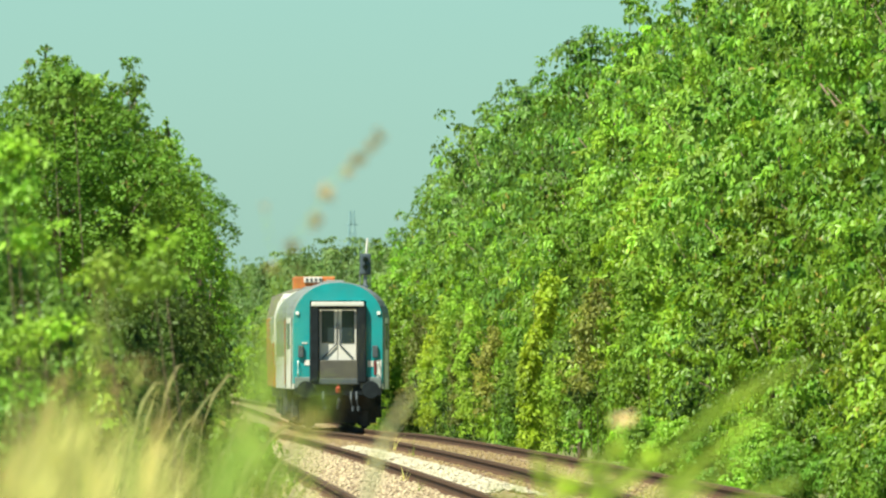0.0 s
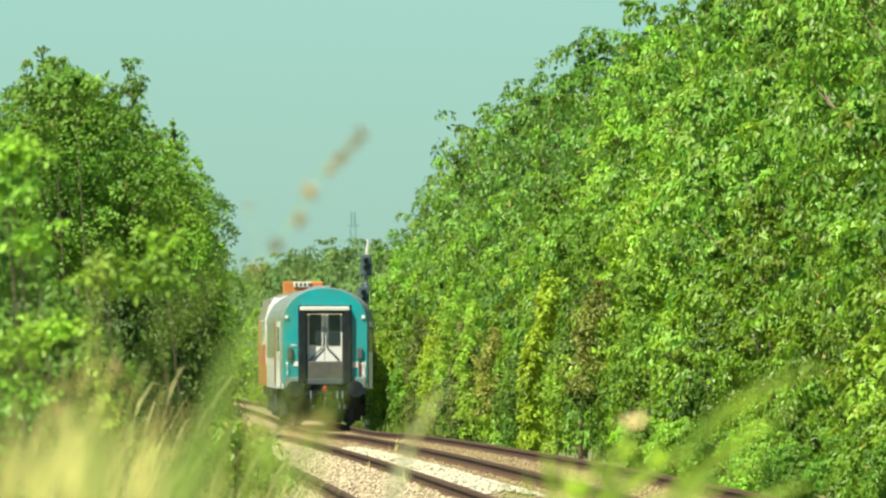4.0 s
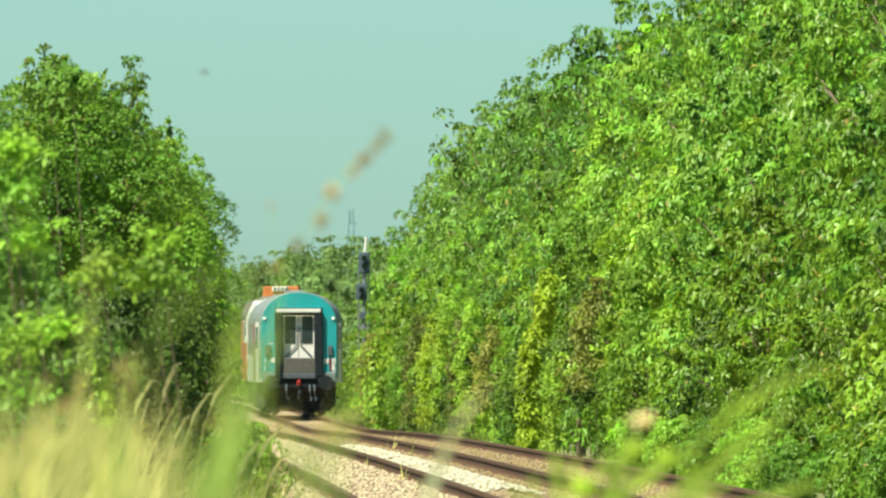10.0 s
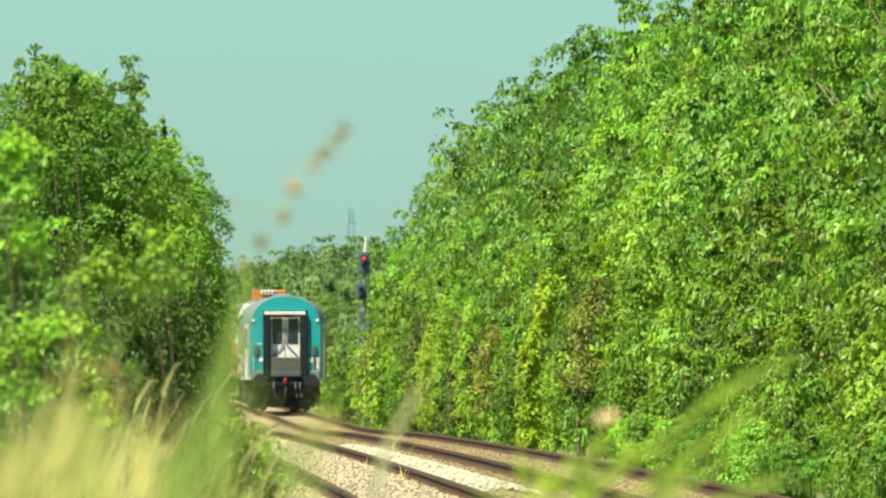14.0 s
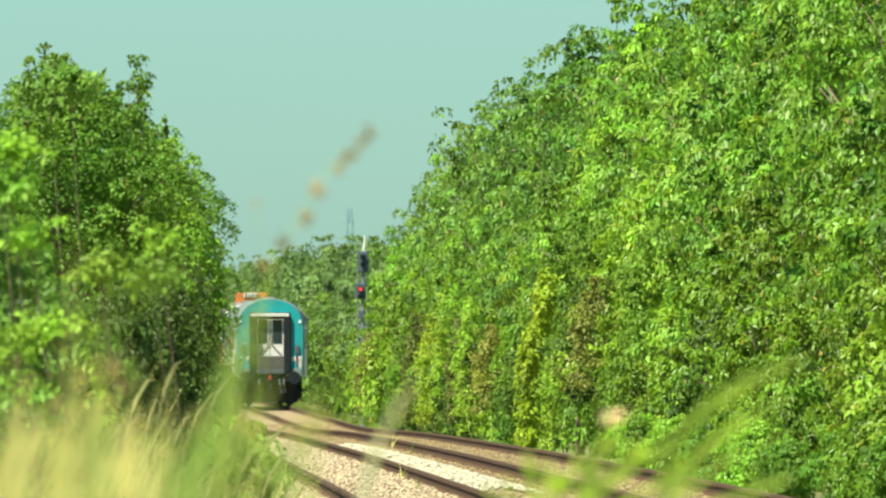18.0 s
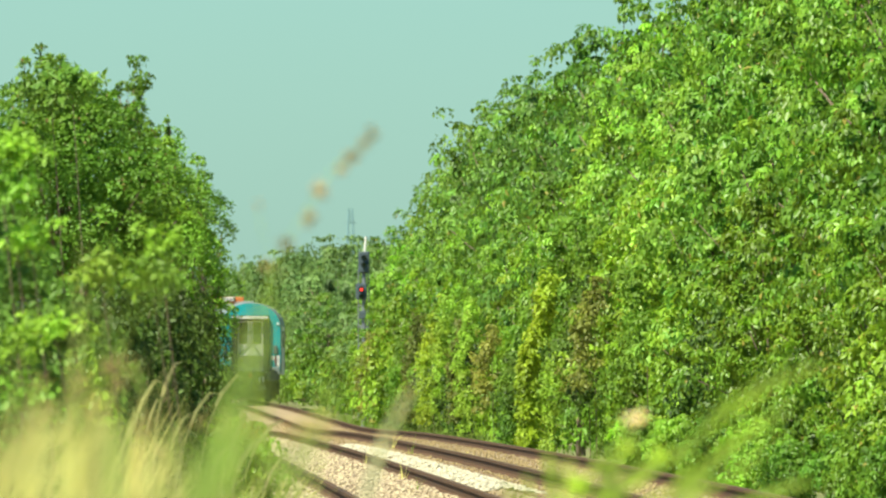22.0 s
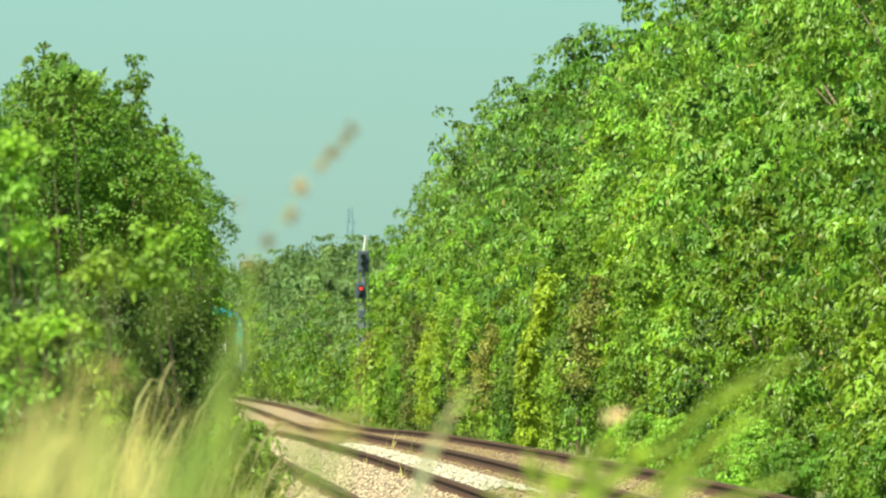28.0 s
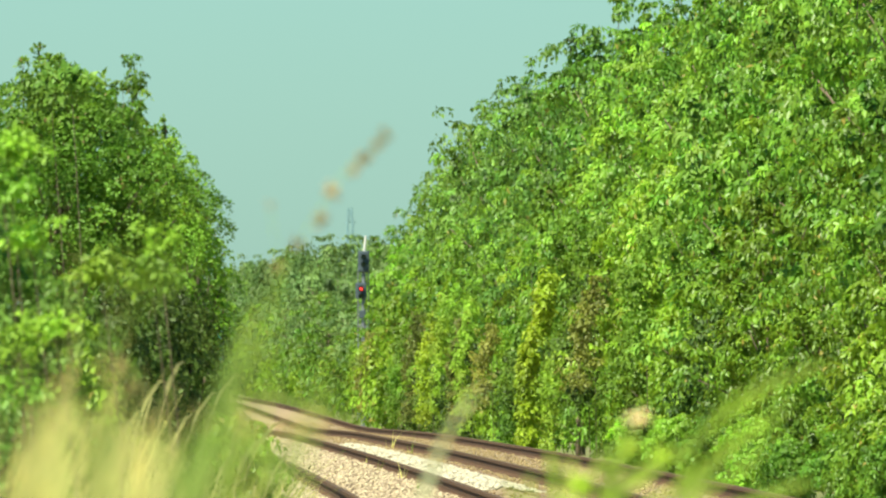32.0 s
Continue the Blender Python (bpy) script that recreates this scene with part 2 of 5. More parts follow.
def add_tube(bm, p0, p1, r0, r1, seg=10, caps=True):
    p0, p1 = Vector(p0), Vector(p1)
    q = (p1 - p0).to_track_quat('Z', 'Y')
    a, b = [], []
    for i in range(seg):
        c = Vector((math.cos(2 * math.pi * i / seg), math.sin(2 * math.pi * i / seg), 0))
        a.append(bm.verts.new(p0 + q @ (c * r0)))
        b.append(bm.verts.new(p1 + q @ (c * r1)))
    for i in range(seg):
        bm.faces.new((a[i], a[(i + 1) % seg], b[(i + 1) % seg], b[i]))
    if caps:
        bm.faces.new(a[::-1]), bm.faces.new(b)


def add_path(bm, points, radii, seg=6):
    """A tapered tube along points."""
    rings = []
    for i, p in enumerate(points):
        p = Vector(p)
        nxt, prv = Vector(points[min(i + 1, len(points) - 1)]), Vector(points[max(i - 1, 0)])
        q = (nxt - prv).to_track_quat('Z', 'Y')
        rings.append([bm.verts.new(p + q @ Vector((math.cos(2 * math.pi * k / seg) * radii[i], math.sin(2 * math.pi * k / seg) * radii[i], 0))) for k in range(seg)])
    for a, b in zip(rings, rings[1:]):
        for k in range(seg):
            bm.faces.new((a[k], a[(k + 1) % seg], b[(k + 1) % seg], b[k]))
    bm.faces.new(rings[0][::-1]), bm.faces.new(rings[-1])


def add_loft(bm, sections, cap_start=True, cap_end=True):
    """Closed outlines of equal length, joined one after the other."""
    rings = [[bm.verts.new(p) for p in s] for s in sections]
    k = len(rings[0])
    for a, b in zip(rings, rings[1:]):
        for i in range(k):
            bm.faces.new((a[i], a[(i + 1) % k], b[(i + 1) % k], b[i]))
    if cap_start:
        bm.faces.new(rings[0][::-1])
    if cap_end:
        bm.faces.new(rings[-1])


def mesh_of(name, bm, mat, smooth=False):
    bmesh.ops.recalc_face_normals(bm, faces=bm.faces)
    me = bpy.data.meshes.new(name)
    bm.to_mesh(me)
    bm.free()
    me.materials.append(mat)
    if smooth:
        me.polygons.foreach_set("use_smooth", [True] * len(me.polygons))
    return me


def part(name, bm, mat, parent, label="", smooth=False):
    ob = new(name, mesh_of(name, bm, mat, smooth))
    ob.parent = parent
    return tagged(ob, label=label)


def box_part(name, dims, mat, parent, label="", bevel=0.0):
    bm = bmesh.new()
    add_box(bm, *dims, bevel=bevel)
    return part(name, bm, mat, parent, label)


def tube_part(name, p0, p1, r0, r1, mat, parent, label="", seg=14):
    bm = bmesh.new()
    add_tube(bm, p0, p1, r0, r1, seg)
    return part(name, bm, mat, parent, label, smooth=False)


def thing(name, label, category, group="", kind="", at=None):
    ob = new(name)
    ob.empty_display_size = 0.3
    if at is not None:
        ob.matrix_basis = at
    return tagged(ob, label, category, group, kind)


def raw_mesh(name, verts, faces_flat, size, mat):
    """A mesh of many equal polygons from arrays."""
    me = bpy.data.meshes.new(name)
    count = len(faces_flat) // size
    me.vertices.add(len(verts))
    me.vertices.foreach_set("co", np.asarray(verts, np.float32).ravel())
    me.loops.add(len(faces_flat))
    me.loops.foreach_set("vertex_index", np.asarray(faces_flat, np.int32))
    me.polygons.add(count)
    me.polygons.foreach_set("loop_start", np.arange(0, count * size, size, dtype=np.int32))
    me.materials.append(mat)
    me.update(calc_edges=True)
    return me


def unit(v):
    return v / np.maximum(np.linalg.norm(v, axis=1, keepdims=True), 1e-6)


def leaf_mesh(name, rng, centres, outward, per, spread, length, mat, droop=0.5, width=0.54, cover=0.8):
    """Pads of folded leaves round the centres: the leaves lie like scales on the outer side of their pad and hang a little."""
    n = len(centres) * per
    o = np.repeat(outward, per, 0)
    d = unit(rng.normal(0, 0.62, (n, 3)) + o * cover + np.array([0, 0, 0.4]))
    size = np.repeat(spread * rng.uniform(0.65, 1.4, (len(centres), 1)), per, 0)
    c = np.repeat(centres, per, 0) + d * size * rng.uniform(0.86, 1.07, (n, 1)) * np.array([1, 1, 0.8])
    up = unit(d * 0.65 + o * 0.45 + rng.normal(0, 0.14, (n, 3)) + np.array([0, 0, 0.18]))
    axis = unit(d * 0.35 + rng.normal(0, 0.38, (n, 3)) + np.array([0, 0, -droop]))
    side = unit(np.cross(axis, up))
    nrm = np.cross(side, axis)
    ln = length * rng.uniform(0.6, 1.3, (n, 1))
    wd = ln * width * rng.uniform(0.8, 1.2, (n, 1)) * 0.5
    verts = np.empty((n, 4, 3))
    verts[:, 0] = c
    verts[:, 1] = c + axis * ln * 0.45 + side * wd + nrm * ln * 0.1
    verts[:, 2] = c + axis * ln - nrm * ln * 0.12
    verts[:, 3] = c + axis * ln * 0.45 - side * wd + nrm * ln * 0.1
    base = np.arange(n)[:, None] * 4
    faces = (base + np.array([[0, 1, 2, 0, 2, 3]])).ravel()
    return raw_mesh(name, verts.reshape(-1, 3), faces, 3, mat)


def lobes_for(rng, height, radius, low, count):
    """Centres and sizes of a crown's boughs: rounded masses standing out of the crown, with hollows between them."""
    out = []
    n = int(count * 1.9)
    for i in range(n):
        u = (i + rng.uniform(0.1, 0.9)) / n
        z = low + (height - low) * (0.05 + 0.85 * u)
        taper = math.sin(math.pi * (0.2 + 0.7 * u)) ** 0.7
        a = i * 2.39996 + rng.uniform(-0.35, 0.35)
        size = radius * rng.uniform(0.19, 0.37) * (0.75 + 0.3 * taper)
        r = max(0.0, radius * taper * rng.uniform(0.62, 1.08) - size * 0.8)
        out.append((np.array([r * math.cos(a), r * math.sin(a), z]), size))
    # the inner wood
    for k in range(4):
        u = (k + 0.5) / 4
        out.append((np.array([0.15 * radius * math.cos(k * 2.1), 0.15 * radius * math.sin(k * 2.1), low + (height - low) * (0.1 + 0.75 * u)]), radius * 0.4 * math.sin(math.pi * (0.25 + 0.6 * u))))
    out.append((np.array([0, 0, height - radius * 0.26]), radius * 0.24))
    return out


def make_tree(name, seed, height, radius, leaves, length, mat, label, category, low=0.5, lobes=15, per=26, spread=0.2, droop=0.85, trunk=0.13, shoots=0):
    rng = np.random.default_rng(seed)
    root = thing(name, label, category)
    lob = lobes_for(rng, height, radius, low, lobes)
    bm = bmesh.new()
    lean = rng.uniform(-0.3, 0.3, 2)
    top = height * 0.82
    axis_pts = [(lean[0] * k * k, lean[1] * k * k, top * k - 0.15) for k in np.linspace(0, 1, 7)]
    add_path(bm, axis_pts, [trunk * (1.25 - k) for k in np.linspace(0, 1, 7)], 8)
    for c, s in lob:
        z0 = max(0.2, c[2] * 0.55)
        k = z0 / top
        p0 = np.array([lean[0] * k * k, lean[1] * k * k, z0])
        mid = p0 * 0.5 + c * 0.5 + np.array([0, 0, 0.12])
        add_path(bm, [p0, mid, c], [trunk * 0.32, trunk * 0.2, trunk * 0.08], 5)
    # upright shoots that break the outline
    shoot_at, shoot_dir = [], []
    for k in range(shoots):
        c, s = lob[len(lob) - 6 - rng.integers(0, max(2, len(lob) // 2))]
        a = rng.uniform(0, 2 * math.pi)
        out = np.array([math.cos(a) * 0.55, math.sin(a) * 0.55, 0.85])
        p0, ln = c + out * s * 0.7, rng.uniform(0.5, 0.95) * (0.35 + 0.12 * height) * 0.55
        p1 = p0 + (out * np.array([0.5, 0.5, 1.0])) * (s * 0.3 + ln)
        add_path(bm, [p0, (p0 + p1) / 2 + np.array([0.03, 0, 0]), p1], [0.01, 0.008, 0.005], 5)
        for u in np.linspace(0.35, 1.0, 3):
            shoot_at.append(p0 * (1 - u) + p1 * u)
            shoot_dir.append(out)
    part("trunk", bm, M_BARK, root, smooth=True)
    clumps = max(1, leaves // per)
    weight = np.array([s * s for _, s in lob])
    share = np.maximum(2, np.round(clumps * weight / weight.sum()).astype(int))
    cc, ss, dirs = [], [], []
    for (c, s), k in zip(lob, share):
        # pads evenly over the lobe, few on its underside
        i = np.arange(k) + 0.5
        z = 1 - 1.3 * i / k
        a = i * 2.39996 + rng.uniform(0, 6.28)
        r = np.sqrt(np.maximum(0.0, 1 - z * z))
        dirs.append(unit(np.stack([r * np.cos(a), r * np.sin(a), z], 1) + rng.normal(0, 0.16, (k, 3))))
        cc.append(np.repeat(c[None], k, 0)), ss.append(np.full((k, 1), s))
    cc, ss, dirs = np.concatenate(cc), np.concatenate(ss), np.concatenate(dirs)
    clumps = len(cc)
    centres = cc + dirs * ss * rng.uniform(0.78, 1.06, (clumps, 1))
    centres[:, 2] = np.maximum(centres[:, 2], 0.12)
    size = np.full((clumps, 1), spread)
    if shoots:
        centres = np.concatenate([centres, np.array(shoot_at)])
        dirs = np.concatenate([dirs, unit(np.array(shoot_dir))])
        size = np.concatenate([size, np.full((len(shoot_at), 1), spread * 0.42)])
    crown = new("crown", leaf_mesh("crown", rng, centres, dirs, per, size, length, mat, droop))
    crown.parent = root
    return root


def grass_mesh(name, rng, roots, height, mat, lean=(0.25, 0.0), width=0.006, seg=4, wild=0.25):
    """Arched blades from the roots."""
    n = len(roots)
    drift = 0.82 + 0.2 * np.sin(roots[:, :1] * 23.0 + roots[:, 1:2] * 0.9) + 0.14 * np.sin(roots[:, :1] * 61.0 - roots[:, 1:2] * 2.3)
    h = height * rng.uniform(0.6, 1.15, (n, 1)) * drift
    a = rng.uniform(0, 2 * math.pi, (n, 1))
    bend = np.concatenate([np.cos(a), np.sin(a)], 1) * wild * rng.uniform(0.3, 1.2, (n, 1)) + np.array([lean])
    w = width * rng.uniform(0.6, 1.4, (n, 1))
    side = np.concatenate([np.cos(a * 3), np.sin(a * 3) * 0.3], 1)
    verts = np.empty((n, seg + 1, 2, 3))
    for k in range(seg + 1):
        u = k / seg
        p = np.concatenate([roots[:, :2] + bend * h * u * u, roots[:, 2:] + h * (u - 0.25 * u * u * np.linalg.norm(bend, axis=1, keepdims=True))], 1)
        ww = w * (1 - 0.85 * u) * 0.5
        off = np.concatenate([side * ww, np.zeros((n, 1))], 1)
        verts[:, k, 0], verts[:, k, 1] = p - off, p + off
    quad = np.concatenate([np.array([2 * k, 2 * k + 1, 2 * k + 3, 2 * k + 2]) for k in range(seg)])
    faces = (np.arange(n)[:, None] * (2 * (seg + 1)) + quad[None]).ravel()
    return raw_mesh(name, verts.reshape(-1, 3), faces, 4, mat)


# ---------------------------------------------------------------- ground and railway
def build_ground():
    ds = [-80, -40, 0, 30, 60, 90, 120, 150] + list(range(170, 720, 18)) + [740, 780, 840, 920, 1050, 1300, 1700, 2300, 3200, 4600]
    xs = [-1500, -400, -120, -40, -14, -6, -3, -1.4, 0.2, 1.2, 1.9, 2.6, 4.5, 6.5, 7.9, 8.6, 9.6, 12, 16, 24, 60, 160, 500, 1500]
    rng = np.random.default_rng(5)
    verts, faces = [], []
    for d in ds:
        for x in xs:
            p = on_line(x, min(d, 1050))
            dz = -0.55 if 1.7 < x < 8.2 else (-0.06 if x < 1.3 and d < 260 else -0.42)
            dz += rng.uniform(-0.05, 0.05) if abs(x) < 30 else 0.0
            verts.append((p.x if abs(x) < 100 else x, d, p.z + dz))
    w = len(xs)
    for i in range(len(ds) - 1):
        for j in range(w - 1):
            faces += [i * w + j, i * w + j + 1, (i + 1) * w + j + 1, (i + 1) * w + j]
    tagged(new("ground", raw_mesh("ground", verts, faces, 4, M_GROUND)), "grassy earth beside the railway line", "ground", kind="structure")


STATIONS = [20, 60, 100, 140] + list(range(160, 720, 10)) + list(range(730, 1060, 20))


def sweep(name, outline, mat, x):
    """An outline of (x, z) carried along the railway."""
    bm = bmesh.new()
    add_loft(bm, [[on_line(x + px, d, pz) for px, pz in outline] for d in STATIONS])
    return mesh_of(name, bm, mat)


def build_track(rails, label):
    track = thing("railway_track", label, "railway track", kind="structure")
    mid = (rails[0] + rails[1]) / 2
    bed = new("ballast_bed", sweep("ballast_bed", [(-1.75, -0.56), (-1.3, -0.2), (-0.7, -0.16), (0.7, -0.16), (1.3, -0.2), (1.75, -0.56)], M_BALLAST, mid))
    bed.parent = track
    for x in rails:
        rail = new("rail", sweep("rail", [(-0.075, -0.172), (0.075, -0.172), (0.07, -0.15), (0.012, -0.13), (0.01, -0.05), (0.036, -0.04), (0.036, -0.003), (-0.036, -0.003), (-0.036, -0.04), (-0.01, -0.05), (-0.012, -0.13), (-0.07, -0.15)], M_RAIL, x))
        rail.parent = track
        head = new("rail_head", sweep("rail_head", [(-0.03, -0.012), (0.03, -0.012), (0.026, 0.0), (-0.026, 0.0)], M_RAILTOP, x))
        head.parent = rail
    bm = bmesh.new()
    add_box(bm, -1.28, 1.28, -0.12, 0.12, -0.33, -0.172, 0.012)
    sleeper_mesh = mesh_of("sleeper", bm, M_SLEEPER)
    rng = random.Random(int(mid * 10))
    for i in range(150):
        d = 176 + i * 0.62
        ob = new("sleeper", sleeper_mesh)
        ob.parent = track
        ob.matrix_basis = Matrix.Translation(on_line(mid + rng.uniform(-0.03, 0.03), d, rng.uniform(-0.012, 0.006))) @ pose(0, 0, 0, 0, 0, rng.uniform(-0.8, 0.8))
    return track


def stone_cloud(name, seed, count, x0, x1, d0, d1, height, size, mat, label):
    """Loose angular stones: squashed octahedra."""
    rng = np.random.default_rng(seed)
    x, d = rng.uniform(x0, x1, count), d0 * (d1 / d0) ** rng.uniform(0, 1, count)
    base = np.array([on_line(a, b, height(a)) for a, b in zip(x, d)])
    octa = np.array([(1, 0, 0), (0, 1, 0), (-1, 0, 0), (0, -1, 0), (0, 0, 1), (0, 0, -1)], float)
    v = octa[None] * size * rng.uniform(0.5, 1.3, (count, 1, 1)) * rng.uniform(0.6, 1.4, (count, 6, 1)) + rng.normal(0, size * 0.15, (count, 6, 3))
    a = rng.uniform(0, 6.28, count)
    ca, sa = np.cos(a)[:, None], np.sin(a)[:, None]
    v = np.stack([v[:, :, 0] * ca - v[:, :, 1] * sa, v[:, :, 0] * sa + v[:, :, 1] * ca, v[:, :, 2] * 0.5], 2) + base[:, None]
    tri = np.array([0, 1, 4, 1, 2, 4, 2, 3, 4, 3, 0, 4, 1, 0, 5, 2, 1, 5, 3, 2, 5, 0, 3, 5])
    faces = (np.arange(count)[:, None] * 6 + tri[None]).ravel()
    return tagged(new(name, raw_mesh(name, v.reshape(-1, 3), faces, 3, mat)), label, "ballast", kind="stuff")


def bed_height(mid):
    return lambda x: float(np.interp(abs(x - mid), [0, 0.7, 1.3, 1.75], [-0.15, -0.15, -0.19, -0.5]))


build_ground()
build_track(RAILS_NEAR, "rusty railway track on pale ballast")
build_track(RAILS_FAR, "railway track on ballast beside the hedge")
stone_cloud("ballast_stones", 1, 17000, 1.9, 5.1, 172, 420, bed_height(3.5), 0.03, M_STONE, "loose grey-brown ballast stones between rails")
stone_cloud("ballast_stones", 2, 14000, 4.9, 8.2, 172, 520, bed_height(6.54), 0.026, M_STONE_BROWN, "loose grey-brown ballast stones between rails")
stone_cloud("fresh_ballast", 3, 3800, 4.45, 5.5, 205, 330, lambda x: -0.2 + 0.09 * (1 - abs(x - 5.0) / 0.55), 0.045, M_STONE_NEW, "pale fresh ballast heaped between the tracks")


# ---------------------------------------------------------------- hedge of trees along the line
TREE_NEAR = [make_tree("tree", 11 + i, h, 3.3, 17500, 0.125, m, "tall leafy green tree in full summer foliage", "tree", low=1.5, lobes=16, per=62, spread=0.27, shoots=14)
             for i, (h, m) in enumerate(((9.0, M_LEAF), (9.6, M_LEAF), (8.6, M_LEAF_MID)))]
TREE_MID = [make_tree("tree", 31 + i, h, 3.3, 9500, 0.145, m, "leafy green tree in the railway hedge", "tree", low=1.3, lobes=16, per=34, spread=0.3, shoots=12)
            for i, (h, m) in enumerate(((9.0, M_LEAF_HAZE), (9.6, M_LEAF_HAZE), (8.6, M_LEAF_MID)))]
TREE_FAR = [make_tree("tree", 51 + i, h, r, 4000, 0.2, M_LEAF_FAR_HAZE, "distant green tree in the railway hedge", "tree", low=0.3, lobes=13, per=24, spread=0.4, shoots=8)
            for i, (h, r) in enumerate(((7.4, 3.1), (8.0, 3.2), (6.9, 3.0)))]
TREE_SIDE = [make_tree("tree", 61 + i, h, r, 13000, 0.118, m, "medium green tree leaning out over the track side", "tree", low=1.1, lobes=12, per=64, spread=0.22, trunk=0.08, shoots=10)
             for i, (h, r, m) in enumerate(((6.6, 2.1, M_LEAF_MID), (5.6, 2.0, M_LEAF_FRONT)))]
FRONT = [make_tree("shrub", 71 + i, h, r, 10000, 0.108, m, "yellow-green shrub in front of the taller trees", "shrub", low=0.1, lobes=9, per=64, spread=0.2, trunk=0.05, shoots=8)
         for i, (h, r, m) in enumerate(((3.6, 1.5, M_LEAF_FRONT), (4.9, 1.6, M_LEAF_FRONT), (2.4, 1.3, M_LEAF_MID)))]
FRONT_FAR = [make_tree("shrub", 81 + i, h, r, 2800, 0.16, m, "yellow-green shrub along the far track", "shrub", low=0.1, lobes=9, per=24, spread=0.32, trunk=0.05, shoots=4)
             for i, (h, r, m) in enumerate(((3.0, 1.5, M_LEAF_FRONT), (4.6, 1.6, M_LEAF_MID), (2.2, 1.4, M_LEAF_FRONT)))]


def settle_tree(kinds, i, x, d, rng, used, scale=1.0):
    """Place a tree: the model itself first, then copies."""
    k = i % len(kinds)
    m = Matrix.Translation(on_line(x, d, -0.5)) @ pose(0, 0, 0, 0, 0, rng.uniform(0, 360))
    if kinds[k] not in used:
        used.add(kinds[k])
        kinds[k].matrix_basis = m
        ob = kinds[k]
    else:
        ob = copy_thing(kinds[k], m)
    s = scale * rng.uniform(0.93, 1.07)
    ob.scale = (s, s, s)
    ob["group"] = "hedge along the railway"
    return ob


def build_hedge():
    rng = random.Random(4)
    used, out = set(), []
    # tall back row
    d = 236.0
    while d < 1050:
        if d < 345:
            kinds, step = TREE_NEAR, 8.0
        elif d < 590:
            kinds, step = TREE_MID, 8.5
        else:
            kinds, step = TREE_FAR, 10.0
        size = float(np.interp(d, [230, 340, 420, 500, 560, 600, 655, 690, 730, 1050], [1.0, 1.03, 1.03, 1.02, 0.97, 0.9, 0.82, 0.82, 0.93, 0.93]))
        x = 13.2 + 0.9 * math.sin(d * 0.29) + rng.uniform(-0.6, 0.6) - float(np.interp(d, [560, 640], [0, 1.2]))
        out.append((d, settle_tree(kinds, rng.randrange(3), x, d, rng, used, size)))
        d += step * rng.uniform(0.8, 1.2)
    # middle-sized trees that stand out of the row
    for d, x, k in ((196, 10.9, 0), (224, 11.0, 1), (262, 10.8, 0), (300, 10.6, 1), (348, 10.9, 0), (395, 10.7, 1), (440, 10.9, 0), (492, 10.6, 1), (560, 10.7, 0)):
        out.append((d, settle_tree(TREE_SIDE, k, x, d, rng, used, rng.uniform(0.92, 1.08))))
    # the lower, lighter front row, with gaps
    d = 163.0
    while d < 930:
        kinds = FRONT if d < 340 else FRONT_FAR
        settle_tree(kinds, rng.choice((0, 0, 1, 1, 2)), 9.95 + rng.uniform(-0.1, 0.9), d, rng, used, rng.uniform(0.85, 1.1))
        d += rng.choice((4.5, 6.0, 9.0, 16.0)) * (1.0 if d < 340 else 2.0)
    for d, x, k in ((534, 9.4, 0), (528, 9.35, 0), (447, 9.75, 0), (470, 9.8, 2), (492, 9.7, 0), (533, 9.4, 1)):
        settle_tree(FRONT, k, x, d, rng, used, 0.95)
    # shrubs with light young leaves that stand out of the green
    for d, x, h, r, seed in ((341, 9.75, 5.0, 1.0, 91), (362, 9.6, 3.6, 0.8, 92), (212, 9.7, 3.4, 1.0, 93), (190, 9.0, 1.3, 0.7, 96), (290, 9.6, 2.2, 0.8, 94)):
        b = make_tree("shrub", seed, h, r, 6500, 0.078 if d < 230 else 0.1, M_LEAF_FRONT if d < 230 else M_LEAF_LIGHT, "tall shrub with light yellow-green young leaves", "shrub", low=0.2, lobes=11, per=50, spread=0.24, trunk=0.05, shoots=8)
        settle_tree([b], 0, x, d, rng, used, 1.0)
    b = make_tree("shrub", 95, 5.6, 1.35, 9000, 0.12, M_LEAF_PALE, "tall fresh green shrub standing out of the hedge", "shrub", low=1.0, lobes=9, per=60, spread=0.22, trunk=0.06, shoots=6)
    settle_tree([b], 0, 9.9, 268, rng, used, 1.0)
    for d, x, k in ((171, 9.9, 0), (179, 9.8, 2), (188, 9.9, 0)):
        settle_tree(FRONT, k, x, d, rng, used, 1.0)
    # low growth at the foot of the hedge
    for i in range(15):
        settle_tree(FRONT, 2, 8.75 + rng.uniform(-0.25, 0.35), 182 + 6.5 * i + rng.uniform(-2, 2), rng, used, rng.uniform(0.36, 0.5))
    for d, x, k in ((519, 9.45, 0), (527, 9.5, 0), (536, 9.6, 0)):
        settle_tree(FRONT_FAR, k, x, d, rng, used, 1.05)
    return out


HEDGE = build_hedge()


